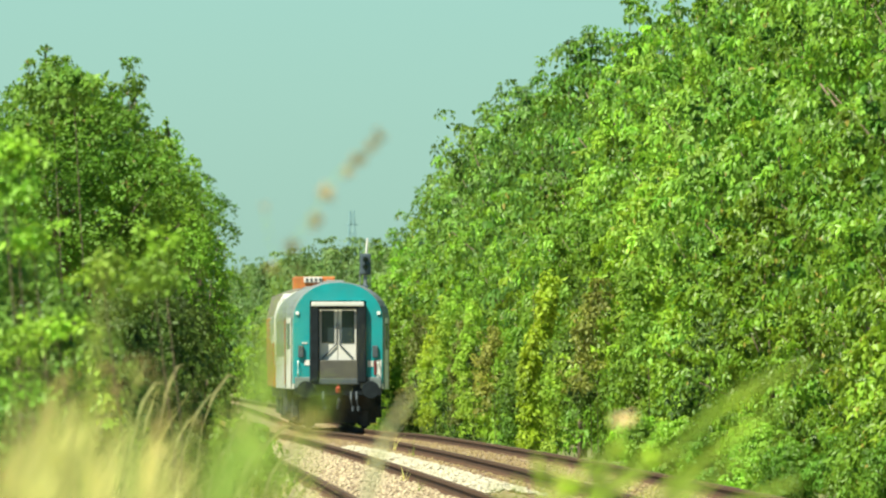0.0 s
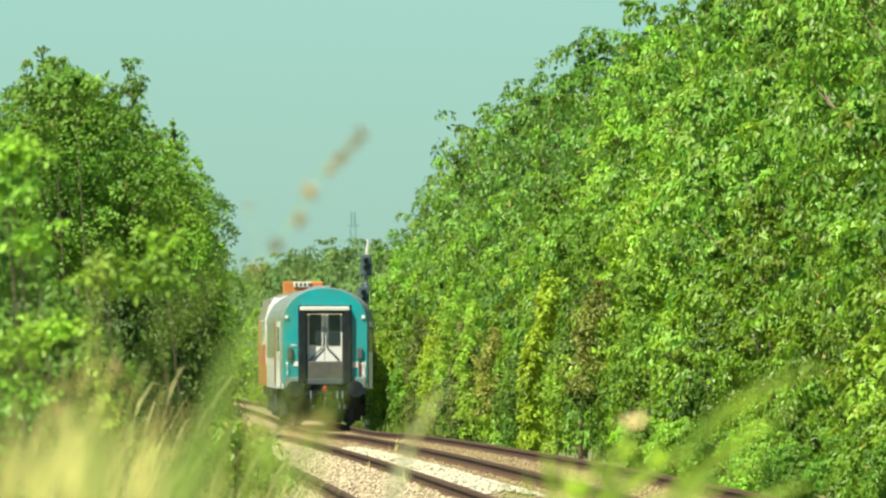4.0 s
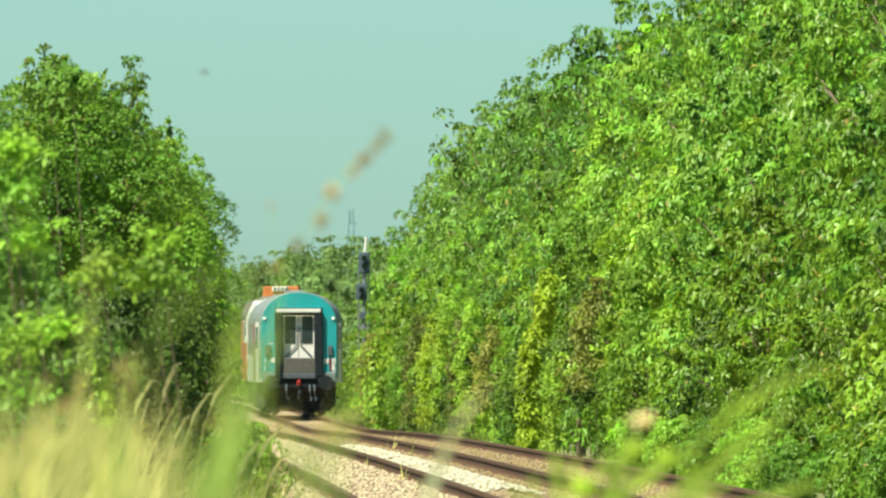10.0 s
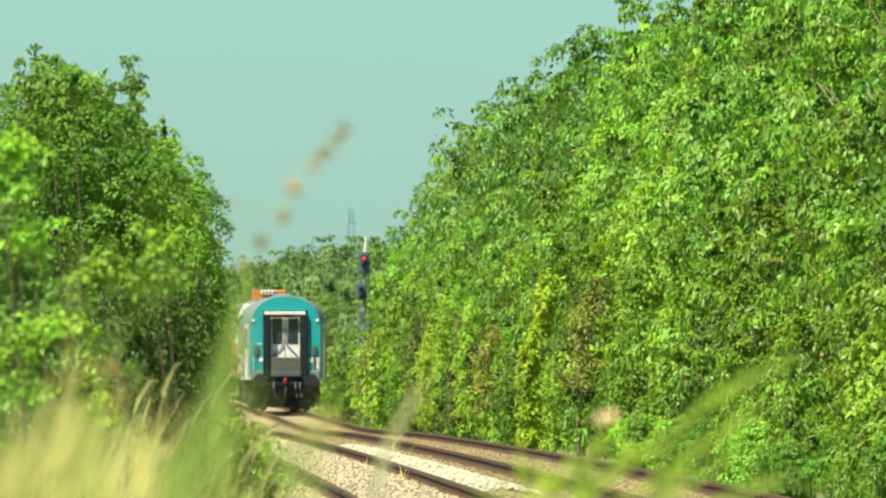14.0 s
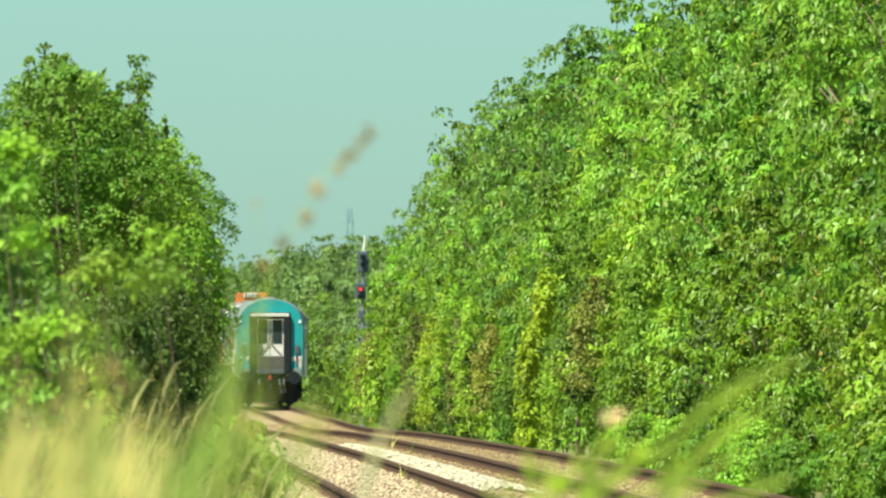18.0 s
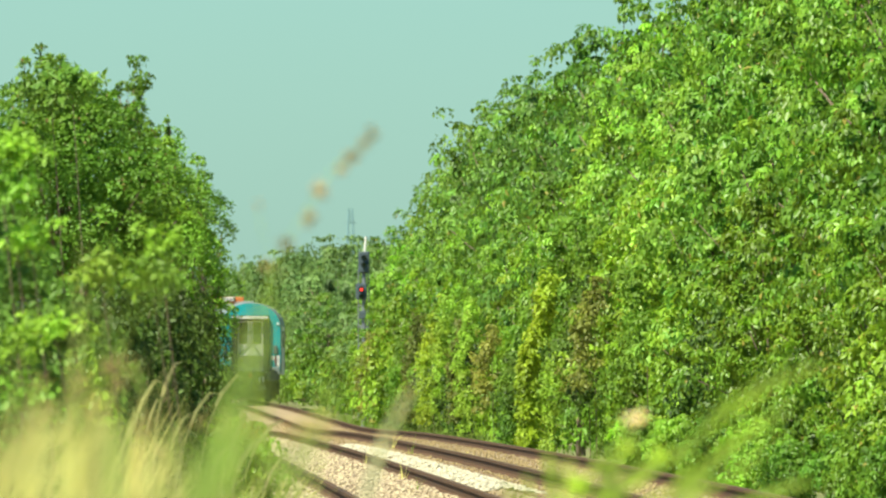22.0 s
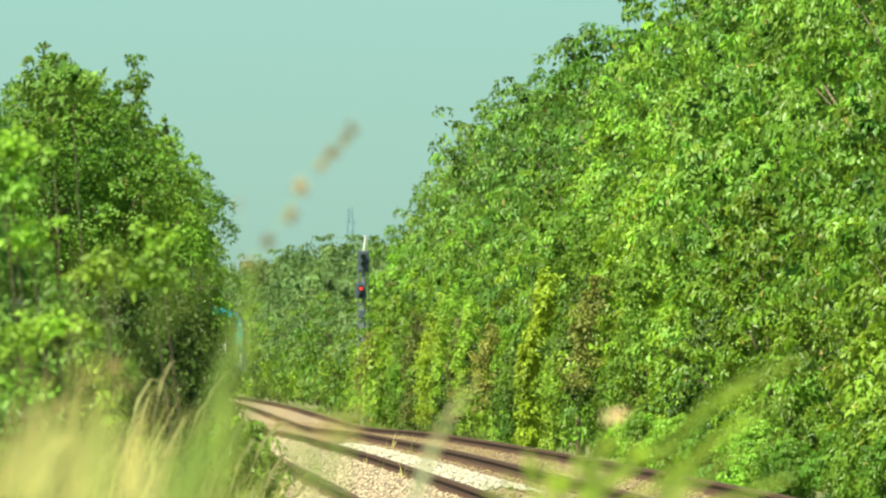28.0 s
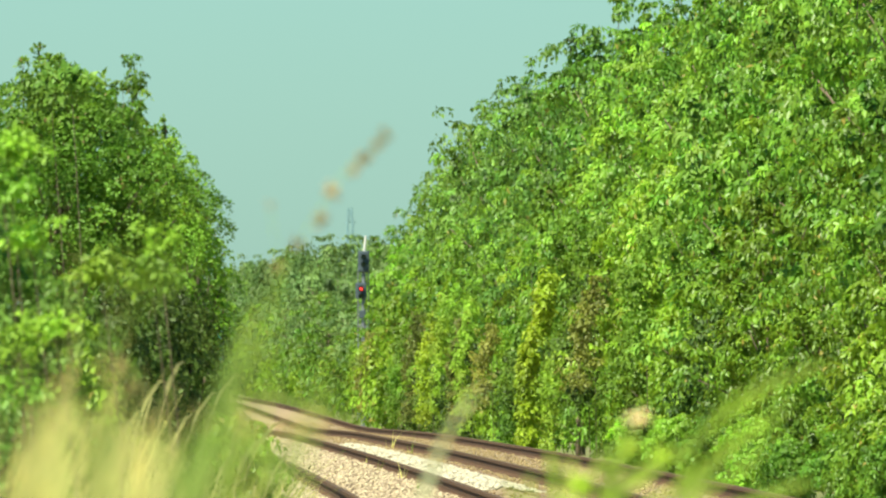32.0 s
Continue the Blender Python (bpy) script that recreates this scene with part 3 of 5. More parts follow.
def build_vine(seed, x, d, z0, z1, wide, mat, label, lean=0.22, leaf=0.085):
    """A climber hanging down the hedge, from z1 to z0 over the rails."""
    rng = np.random.default_rng(seed)
    low = on_line(x, d, z0)
    root = thing("climbing_vine", label, "vine", group="creepers on the hedge", at=Matrix.Translation(low))
    n = int(52 * (z1 - z0))
    u = rng.uniform(0, 1, n)
    tall = z1 - z0
    c = np.stack([lean * u + 0.08 * np.sin(u * 9) + rng.normal(0, wide, n), 0.5 * u + rng.normal(0, 0.2, n), tall * u], 1)
    o = unit(rng.normal(0, 1, (n, 3)) + np.array([-0.6, -0.8, 0]))
    ob = new("vine_leaves", leaf_mesh("vine_leaves", rng, c, o, 16, 0.11, leaf, mat, 0.7))
    ob.parent = root
    bm = bmesh.new()
    add_path(bm, [(0.3, 0.6, -z0 - 0.5), (0.25, 0.5, tall * 0.5), (0.25, 0.5, tall)], [0.008, 0.007, 0.005], 6)
    part("stem", bm, M_BARK, root)


BRIGHT, DULL = "yellow-green climbing vine hanging down the hedge", "dull brownish creeper hanging down the hedge"
for seed, x, d, z0, z1, wide, mat, label in (
        (402, 8.45, 294, 1.0, 2.9, 0.1, M_VINE_DRY, DULL), (403, 8.5, 372, 0.5, 2.4, 0.09, M_VINE_DRY, DULL), (411, 8.45, 399, 0.3, 2.6, 0.07, M_VINE_DRY, DULL),
        (404, 8.35, 430, 0.2, 2.9, 0.08, M_VINE, BRIGHT), (405, 8.4, 452, 0.2, 3.0, 0.1, M_VINE_DRY, DULL), (406, 8.3, 525, 0.2, 2.6, 0.1, M_VINE_DRY, DULL),
        (407, 8.3, 470, 0.0, 2.4, 0.09, M_LEAF_LIGHT, BRIGHT), (408, 8.4, 346, -0.2, 2.0, 0.1, M_LEAF_LIGHT, BRIGHT), (410, 8.4, 388, 0.0, 3.0, 0.08, M_LEAF_LIGHT, BRIGHT),
        (412, 8.4, 414, 0.4, 3.2, 0.08, M_LEAF_LIGHT, BRIGHT), (413, 8.4, 318, -0.2, 1.6, 0.12, M_LEAF_LIGHT, BRIGHT), (414, 8.5, 268, 1.4, 3.6, 0.14, M_LEAF_LIGHT, BRIGHT)):
    build_vine(seed, x, d, z0, z1, wide, mat, label)
# strips of darkened leaves put where hollows of the hedge lie in shade
HOLLOW_SHADE = "dark leaves standing for the shade in a hollow of the hedge"
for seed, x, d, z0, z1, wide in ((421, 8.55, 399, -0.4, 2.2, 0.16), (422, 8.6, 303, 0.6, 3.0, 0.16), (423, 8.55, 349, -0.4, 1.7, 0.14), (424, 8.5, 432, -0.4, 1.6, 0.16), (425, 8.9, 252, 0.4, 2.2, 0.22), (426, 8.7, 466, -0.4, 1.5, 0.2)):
    build_vine(seed, x, d, z0, z1, wide, M_LEAF_SHADE, HOLLOW_SHADE, leaf=0.1)
build_vine(401, 7.83, 312, -0.4, 3.1, 0.055, M_VINE, BRIGHT, 0.5, 0.12)
build_vine(415, 7.86, 313, -0.4, 2.9, 0.05, M_VINE, BRIGHT, 0.48, 0.11)


# ---------------------------------------------------------------- bushes left of the line
def build_bushes():
    out = []
    spec = [(-0.22, 163, 4.15, 1.28, 46000, 101), (-1.6, 171, 4.2, 1.6, 28000, 102), (0.68, 186, 4.05, 0.74, 23000, 103), (0.97, 179, 3.2, 0.5, 14000, 105), (-0.25, 169, 4.0, 1.3, 16000, 110)]
    for x, d, h, r, n, seed in spec:
        b = make_tree("bush", seed, h, r, n, 0.048, M_LEAF_BUSH, "dense dark green bush growing beside the track", "bush", low=2.0 if seed in (101, 110) else 0.7, lobes=15, per=64, spread=0.16, droop=0.15, trunk=0.06, shoots=16)
        b.matrix_basis = Matrix.Translation(on_line(x, d, -0.12)) @ pose(0, 0, 0, 0, 0, seed * 37)
        out.append(b)
    b = make_tree("bush", 104, 2.5, 0.74, 13000, 0.05, M_LEAF_PALE, "light green bush half covered by a climber", "bush", low=0.5, lobes=14, per=60, spread=0.13, trunk=0.04, shoots=10)
    b.matrix_basis = Matrix.Translation(on_line(-0.6, 95, -0.12))
    out.append(b)
    # low bushes in darkened colour fill the shaded hollow under the crown
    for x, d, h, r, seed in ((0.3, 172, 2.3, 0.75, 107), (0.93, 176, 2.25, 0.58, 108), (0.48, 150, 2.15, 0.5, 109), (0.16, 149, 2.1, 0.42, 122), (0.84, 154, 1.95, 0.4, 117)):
        b = make_tree("bush", seed, h, r, 8000, 0.06, M_LEAF_SHADE, "low bush coloured dark for the shade under the taller bush", "bush", low=0.1, lobes=11, per=40, spread=0.18, trunk=0.04, shoots=8)
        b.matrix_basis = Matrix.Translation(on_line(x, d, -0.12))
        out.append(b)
    for x, d, h, r, low, seed in ((0.36, 164, 4.5, 0.2, 3.1, 106), (-0.25, 164, 4.4, 0.16, 3.4, 118), (1.1, 184, 3.75, 0.18, 2.4, 119), (0.75, 180, 4.0, 0.18, 2.9, 121)):
        b = make_tree("bush", seed, h, r, 1500, 0.05, M_LEAF_BUSH, "slender upright dark green shoot above the bush", "bush", low=low, lobes=5, per=24, spread=0.06, trunk=0.02, shoots=3)
        b.matrix_basis = Matrix.Translation(on_line(x, d, -0.12))
        out.append(b)
    for x, d, h, r, n, seed in ((-0.75, 139, 1.75, 0.75, 5200, 111), (-0.25, 135, 1.75, 0.6, 4500, 114), (1.0, 183, 1.35, 0.5, 3500, 113), (1.08, 150, 0.95, 0.34, 2400, 115), (1.42, 156, 0.9, 0.3, 2000, 116)):
        b = make_tree("shrub", seed, h, r, n, 0.08, M_LEAF_FRONT, "low light green weed shrub in front of the bush", "shrub", low=0.1, lobes=9, per=26, spread=0.15, trunk=0.03, shoots=8)
        b.matrix_basis = Matrix.Translation(on_line(x, d, -0.12))
        out.append(b)
    # pale young growth of a climber over the bush
    rng = np.random.default_rng(120)
    for x, d, z, k in ((0.33, 94, 2.0, 34), (-0.33, 92, 2.18, 22), (-0.4, 159, 4.0, 60), (-0.2, 158, 4.05, 40), (-0.51, 92, 2.69, 50), (-0.44, 92, 2.46, 30), (-0.39, 92, 1.35, 30), (-0.4, 91, 1.64, 30), (-0.2, 92, 1.72, 22),
                       (0.05, 93, 2.02, 24), (0.4, 100, 2.2, 14)):
        near = d < 120
        root = thing("climber_spray", "bright light green climber leaves on the bush", "climber", group="climber on the bush", at=pose(x, d, z))
        c = rng.normal(0, 1, (k, 3)) * np.array([0.13, 0.1, 0.07]) * (0.6 if near else 1.0)
        ob = new("leaves", leaf_mesh("leaves", rng, c, unit(rng.normal(0, 1, (k, 3)) + np.array([-0.3, -0.6, 0.4])), 9, 0.045 if near else 0.075, 0.055 if near else 0.085, M_LEAF_BRIGHT if near else M_LEAF_PALE, 0.4))
        ob.parent = root
        bm = bmesh.new()
        add_path(bm, [(0.1, 0.5, -z - 0.15), (0.12, 0.45, -z * 0.5), (0.0, 0.1, -0.1), (-0.1, 0, 0.05)], [0.006, 0.005, 0.004, 0.003], 5)
        part("stem", bm, M_BARK, root)
        out.append(root)
    return out


BUSHES = build_bushes()


# ---------------------------------------------------------------- train
def arch(half, z0, shoulder, top, n=9):
    """End outline of a coach body, from the lower left round the roof to the lower right."""
    pts = [(-half, z0), (-half, shoulder)]
    for i in range(1, 2 * n):
        a = math.pi * (1 - i / (2 * n))
        c, s = math.cos(a), math.sin(a)
        pts.append((half * math.copysign(abs(c) ** 0.95, c), shoulder + (top - shoulder) * abs(s) ** 0.97))
    return pts + [(half, shoulder), (half, z0)]


def wheelset(parent, y, label="", half=0.75):
    for s in (-1, 1):
        bm = bmesh.new()
        add_tube(bm, (s * half - 0.065, y, 0.46), (s * half + 0.065, y, 0.46), 0.46, 0.45, 22)
        w = part("wheel", bm, M_UNDER, parent)
        tube_part("axle_box", (s * 0.86, y, 0.46), (s * 1.1, y, 0.46), 0.15, 0.13, M_UNDER, w)
    tube_part("axle", (-0.7, y, 0.46), (0.7, y, 0.46), 0.08, 0.08, M_UNDER, parent)


def bogie(parent, y, wheelbase=2.5):
    b = box_part("bogie", (-0.95, 0.95, y - 0.3, y + 0.3, 0.36, 0.95), M_UNDER, parent)
    for s in (-1, 1):
        box_part("bogie_side", (s * 1.1 - 0.1, s * 1.1 + 0.1, y - wheelbase / 2 - 0.5, y + wheelbase / 2 + 0.5, 0.3, 0.82), M_UNDER, b, bevel=0.03)
        tube_part("damper", (s * 1.12, y - 0.3, 0.5), (s * 1.12, y - 0.25, 1.0), 0.06, 0.06, M_UNDER, b)
    for k in (-1, 1):
        wheelset(parent, y + k * wheelbase / 2)
        yy = y + k * (wheelbase / 2 + 0.62)
        # beam and brake boxes added as dark fill for the shade below the body
        box_part("bogie_end_filler", (-1.05, 1.05, yy - 0.07, yy + 0.07, 0.15, 0.9), M_UNDER, b, "", 0.02)
        for s in (-1, 1):
            box_part("brake_block", (s * 0.75 - 0.14, s * 0.75 + 0.14, yy - 0.12, yy + 0.02, 0.08, 0.5), M_UNDER, b, "", 0.03)
            box_part("brake_cylinder", (s * 0.32 - 0.16, s * 0.32 + 0.16, yy - 0.1, yy + 0.1, 0.5, 0.95), M_UNDER, b, "", 0.05)


def buffers(parent, y, side, mat):
    for s in (-1, 1):
        bm = bmesh.new()
        add_tube(bm, (s * 0.875, y, 1.06), (s * 0.875, y + side * 0.5, 1.06), 0.11, 0.1, 14)
        add_tube(bm, (s * 0.875, y + side * 0.5, 1.06), (s * 0.875, y + side * 0.56, 1.06), 0.24, 0.23, 20)
        part("buffer", bm, mat, parent, "round steel buffer")


def build_coach():
    c = thing("passenger_coach", "teal-ended passenger coach with white sides on the track", "railway coach")
    L, z0, sh, top = 26.4, 1.08, 2.95, 3.98
    secs = [(0.0, 1.19, sh, 3.93), (0.25, 1.22, sh, 3.97), (1.6, 1.41, sh, top), (24.8, 1.41, sh, top), (26.15, 1.22, sh, 3.97), (L, 1.19, sh, 3.93)]
    # side walls and roof are separate shells that meet at the shoulder
    bm = bmesh.new()
    for sgn in (-1, 1):
        rows = []
        for y, h, s, t in secs:
            rows.append([(sgn * h, y, z0), (sgn * h, y, s + 0.1), (sgn * (h - 0.06), y, s + 0.1), (sgn * (h - 0.06), y, z0)])
        add_loft(bm, rows)
    part("side_wall", bm, M_WHITE, c, "white side wall with grey dirt")
    bm = bmesh.new()
    rows = []
    for y, h, s, t in secs:
        o = arch(h + 0.012, s, s, t)[1:-1]
        inner = [(x * 0.96, z - 0.05) for x, z in o][::-1]
        rows.append([(x, y, z) for x, z in o + inner])
    add_loft(bm, rows)
    part("roof", bm, M_ROOF, c, "grey rounded roof")
    bm = bmesh.new()
    add_box(bm, -1.2, 1.2, 0.3, L - 0.3, z0 - 0.02, z0 + 0.1)
    part("floor_frame", bm, M_UNDER, c)
    # end wall: arched frame round the gangway opening
    for y, s in ((0.0, -1), (L, 1)):
        o = arch(1.2, 1.22, sh, 3.95)
        gw, gz = 0.76, 3.46
        bm = bmesh.new()
        n = len(o)
        inner = []
        for i in range(n):
            x, z = o[i]
            inner.append((max(-gw, min(gw, x)), min(z, gz) if i not in (0, n - 1) else z))
        for i in range(2, n - 2):
            inner[i] = (max(-gw, min(gw, o[i][0])), gz)
        inner[1], inner[n - 2] = (-gw, gz), (gw, gz)
        ya, yb = y + s * 0.03, y - s * 0.05
        ring = lambda pts, yy: [bm.verts.new((x, yy, z)) for x, z in pts]
        oa, ia, ob_, ib = ring(o, ya), ring(inner, ya), ring(o, yb), ring(inner, yb)
        for i in range(n - 1):
            bm.faces.new((oa[i], oa[i + 1], ia[i + 1], ia[i]))
            bm.faces.new((ob_[i], ob_[i + 1], oa[i + 1], oa[i]))
            bm.faces.new((ib[i], ib[i + 1], ia[i + 1], ia[i]))
        bmesh.ops.remove_doubles(bm, verts=bm.verts, dist=0.0005)
        end = part("end_wall", bm, M_TEAL, c, "teal painted end wall")
        if s > 0:
            box_part("gangway_door", (-0.75, 0.75, y - 0.1, y - 0.05, 1.22, 3.45), M_DARK, end)
            continue
        box_part("bulkhead", (-0.8, 0.8, 0.2, 0.24, 1.1, 3.5), M_DARK, c)
        # gangway: rubber walls, lintel, double door, raised footplate
        for sx in (-1, 1):
            box_part("gangway_rubber", (sx * 0.64 - 0.125, sx * 0.64 + 0.125, -0.20, 0.02, 1.24, 3.36), M_DARK, c, "black rubber gangway wall", 0.04)
        box_part("gangway_rubber", (-0.765, 0.765, -0.19, 0.02, 3.24, 3.33), M_DARK, c, "", 0.02)
        box_part("lintel", (-0.72, 0.70, -0.23, -0.02, 3.31, 3.43), M_LIGHTGREY, c, "pale grey gangway lintel", 0.02)
        for sx in (-1, 1):
            leaf = box_part("door_leaf", (min(0.008 * sx, 0.5 * sx), max(0.008 * sx, 0.5 * sx), 0.10, 0.14, 1.3, 3.26), M_WHITE, c, "white sliding door leaf", 0.008)
            wx0, wx1 = (0.1, 0.44) if sx > 0 else (-0.44, -0.1)
            box_part("door_window", (wx0, wx1, 0.075, 0.115, 2.32, 3.2), M_GLASS, leaf, "dark door window", 0.015)
            bm = bmesh.new()
            add_tube(bm, (sx * 0.05, 0.06, 2.28), (sx * 0.42, 0.06, 1.90), 0.018, 0.018, 8)
            add_tube(bm, (sx * 0.05, 0.06, 2.28), (sx * 0.04, 0.06, 2.85), 0.014, 0.014, 8)
            part("strap", bm, M_BLACK, leaf, "black diagonal strap")
        box_part("footplate", (-0.53, 0.53, -0.14, -0.09, 1.34, 1.86), M_GREYPLATE, c, "grey raised footplate", 0.02)
        for sx in (-1, 1):
            box_part("tail_lamp", (sx * 1.0 - 0.075, sx * 1.0 + 0.075, -0.12, -0.03, 1.93, 2.25), M_BLACK, c, "dark tail lamp box", 0.02)
            box_part("marker_lamp", (sx * 1.1 - 0.045, sx * 1.1 + 0.045, -0.08, -0.03, 3.08, 3.17), M_LAMPGLASS, c, "small white marker lamp", 0.01)
            bm = bmesh.new()
            add_path(bm, [(sx * 1.08, -0.03, 1.45), (sx * 1.08, -0.12, 1.5), (sx * 1.08, -0.12, 1.78), (sx * 1.08, -0.03, 1.83)], [0.018] * 4, 8)
            part("grab_rail", bm, M_LAMPGLASS, c, "white grab rail")
        box_part("sign_plate", (-0.9, -0.74, -0.045, -0.032, 1.72, 1.86), M_WHITE, c)
        box_part("sign_plate", (-0.98, -0.82, -0.045, -0.032, 2.3, 2.34), M_LIGHTGREY, c)
        box_part("sign_plate", (0.8, 0.95, -0.045, -0.032, 1.68, 1.84), M_WHITE, c)
        box_part("warning_plate", (1.04, 1.17, -0.045, -0.032, 1.38, 1.86), M_WHITE, c)
        box_part("red_lamp", (0.97, 1.03, -0.09, -0.03, 1.46, 1.84), M_TAIL, c, "dull dark red lamp strip", 0.015)
        for sx in (-1, 1):
            box_part("end_step_panel", (min(sx * 0.6, sx * 1.17), max(sx * 0.6, sx * 1.17), -0.075, -0.03, 1.1, 1.4), M_STEPPANEL, c, "grey dirty step panel under the end wall", 0.02)
            box_part("guard_iron", (sx * 0.75 - 0.06, sx * 0.75 + 0.06, 0.9, 0.98, 0.06, 0.5), M_UNDER, c, "", 0.01)
        box_part("gangway_sill", (-0.62, 0.62, -0.16, -0.04, 1.2, 1.36), M_BLACK, c, "black gangway sill", 0.02)
        # buffer beam, coupling, hoses
        box_part("buffer_beam", (-1.18, 1.18, -0.06, 0.12, 0.9, 1.24), M_DARK, c, "dark buffer beam", 0.02)
        buffers(c, -0.06, -1, M_DARK)
        bm = bmesh.new()
        add_box(bm, -0.06, 0.06, -0.35, -0.05, 0.98, 1.12, 0.02)
        add_path(bm, [(0, -0.35, 1.05), (0, -0.42, 1.12), (0, -0.40, 1.2)], [0.05, 0.045, 0.03], 8)
        part("coupling_hook", bm, M_RED, c, "reddish coupling hook")
        bm = bmesh.new()
        add_path(bm, [(0.0, -0.3, 1.0), (0.02, -0.36, 0.75), (0.0, -0.3, 0.55)], [0.05, 0.05, 0.05], 8)
        part("screw_coupling", bm, M_UNDER, c)
        for hx in (-0.4, 0.35, 0.5):
            bm = bmesh.new()
            add_path(bm, [(hx, -0.1, 1.0), (hx, -0.28, 0.8), (hx + 0.04, -0.26, 0.5), (hx + 0.08, -0.15, 0.6)], [0.03] * 4, 8)
            part("brake_hose", bm, M_BLACK, c)
    # sides: entrance doors, windows, step wells, teal corner, red line
    for sgn in (-1, 1):
        def on_side(name, y0, y1, za, zb, mat, proud, label="", parent=c):
            bm = bmesh.new()
            hw = lambda y: float(np.interp(y, [s[0] for s in secs], [s[1] for s in secs]))
            a = [(sgn * (hw(y0) + proud), y0), (sgn * (hw(y1) + proud), y1), (sgn * (hw(y1) - 0.02), y1), (sgn * (hw(y0) - 0.02), y0)]
            add_loft(bm, [[(x, y, za) for x, y in a], [(x, y, zb) for x, y in a]])
            return part(name, bm, mat, parent, label)
        on_side("corner_panel", 0.02, 0.24, 1.22, 3.0, M_TEAL, 0.008, "teal corner panel")
        door = on_side("entrance_door", 0.45, 1.3, 1.1, 3.0, M_WHITE, 0.02, "white entrance door")
        on_side("door_window", 0.6, 1.15, 2.15, 2.85, M_GLASS, 0.03, "", door)
        on_side("door_seal", 0.38, 0.44, 1.1, 3.0, M_DARK, 0.015, "", door)
        on_side("door_seal", 1.31, 1.5, 1.1, 3.0, M_DARK, 0.012, "", door)
        on_side("red_stripe", 1.56, 2.2, 1.2, 3.0, M_RED, 0.012, "narrow red stripe")
        on_side("grey_band", 2.4, 24.4, 1.1, 1.75, M_LIGHTGREY, 0.01, "light grey lower band")
        for i in range(10):
            y = 3.2 + i * 2.05
            w = on_side("window", y, y + 1.35, 2.0, 2.9, M_GLASS, 0.012, "dark coach window")
            on_side("window_frame", y - 0.06, y, 1.95, 2.95, M_STEEL, 0.02, "", w)
        box_part("step", (sgn * 1.2 - 0.12, sgn * 1.2 + 0.12, 0.5, 1.3, 0.55, 0.6), M_UNDER, c)
        box_part("equipment_box", (sgn * 1.0 - 0.3, sgn * 1.0 + 0.3, 8.0, 11.5, 0.42, 1.05), M_UNDER, c, "", 0.03)
        box_part("equipment_box", (sgn * 1.0 - 0.3, sgn * 1.0 + 0.3, 13.0, 16.5, 0.42, 1.05), M_UNDER, c, "", 0.03)
    for y in (5.0, 12.0, 19.0):
        box_part("roof_vent", (-0.25, 0.25, y, y + 0.7, 3.94, 4.04), M_ROOF, c, "", 0.03)
    bogie(c, 3.2), bogie(c, 23.2)
    return c


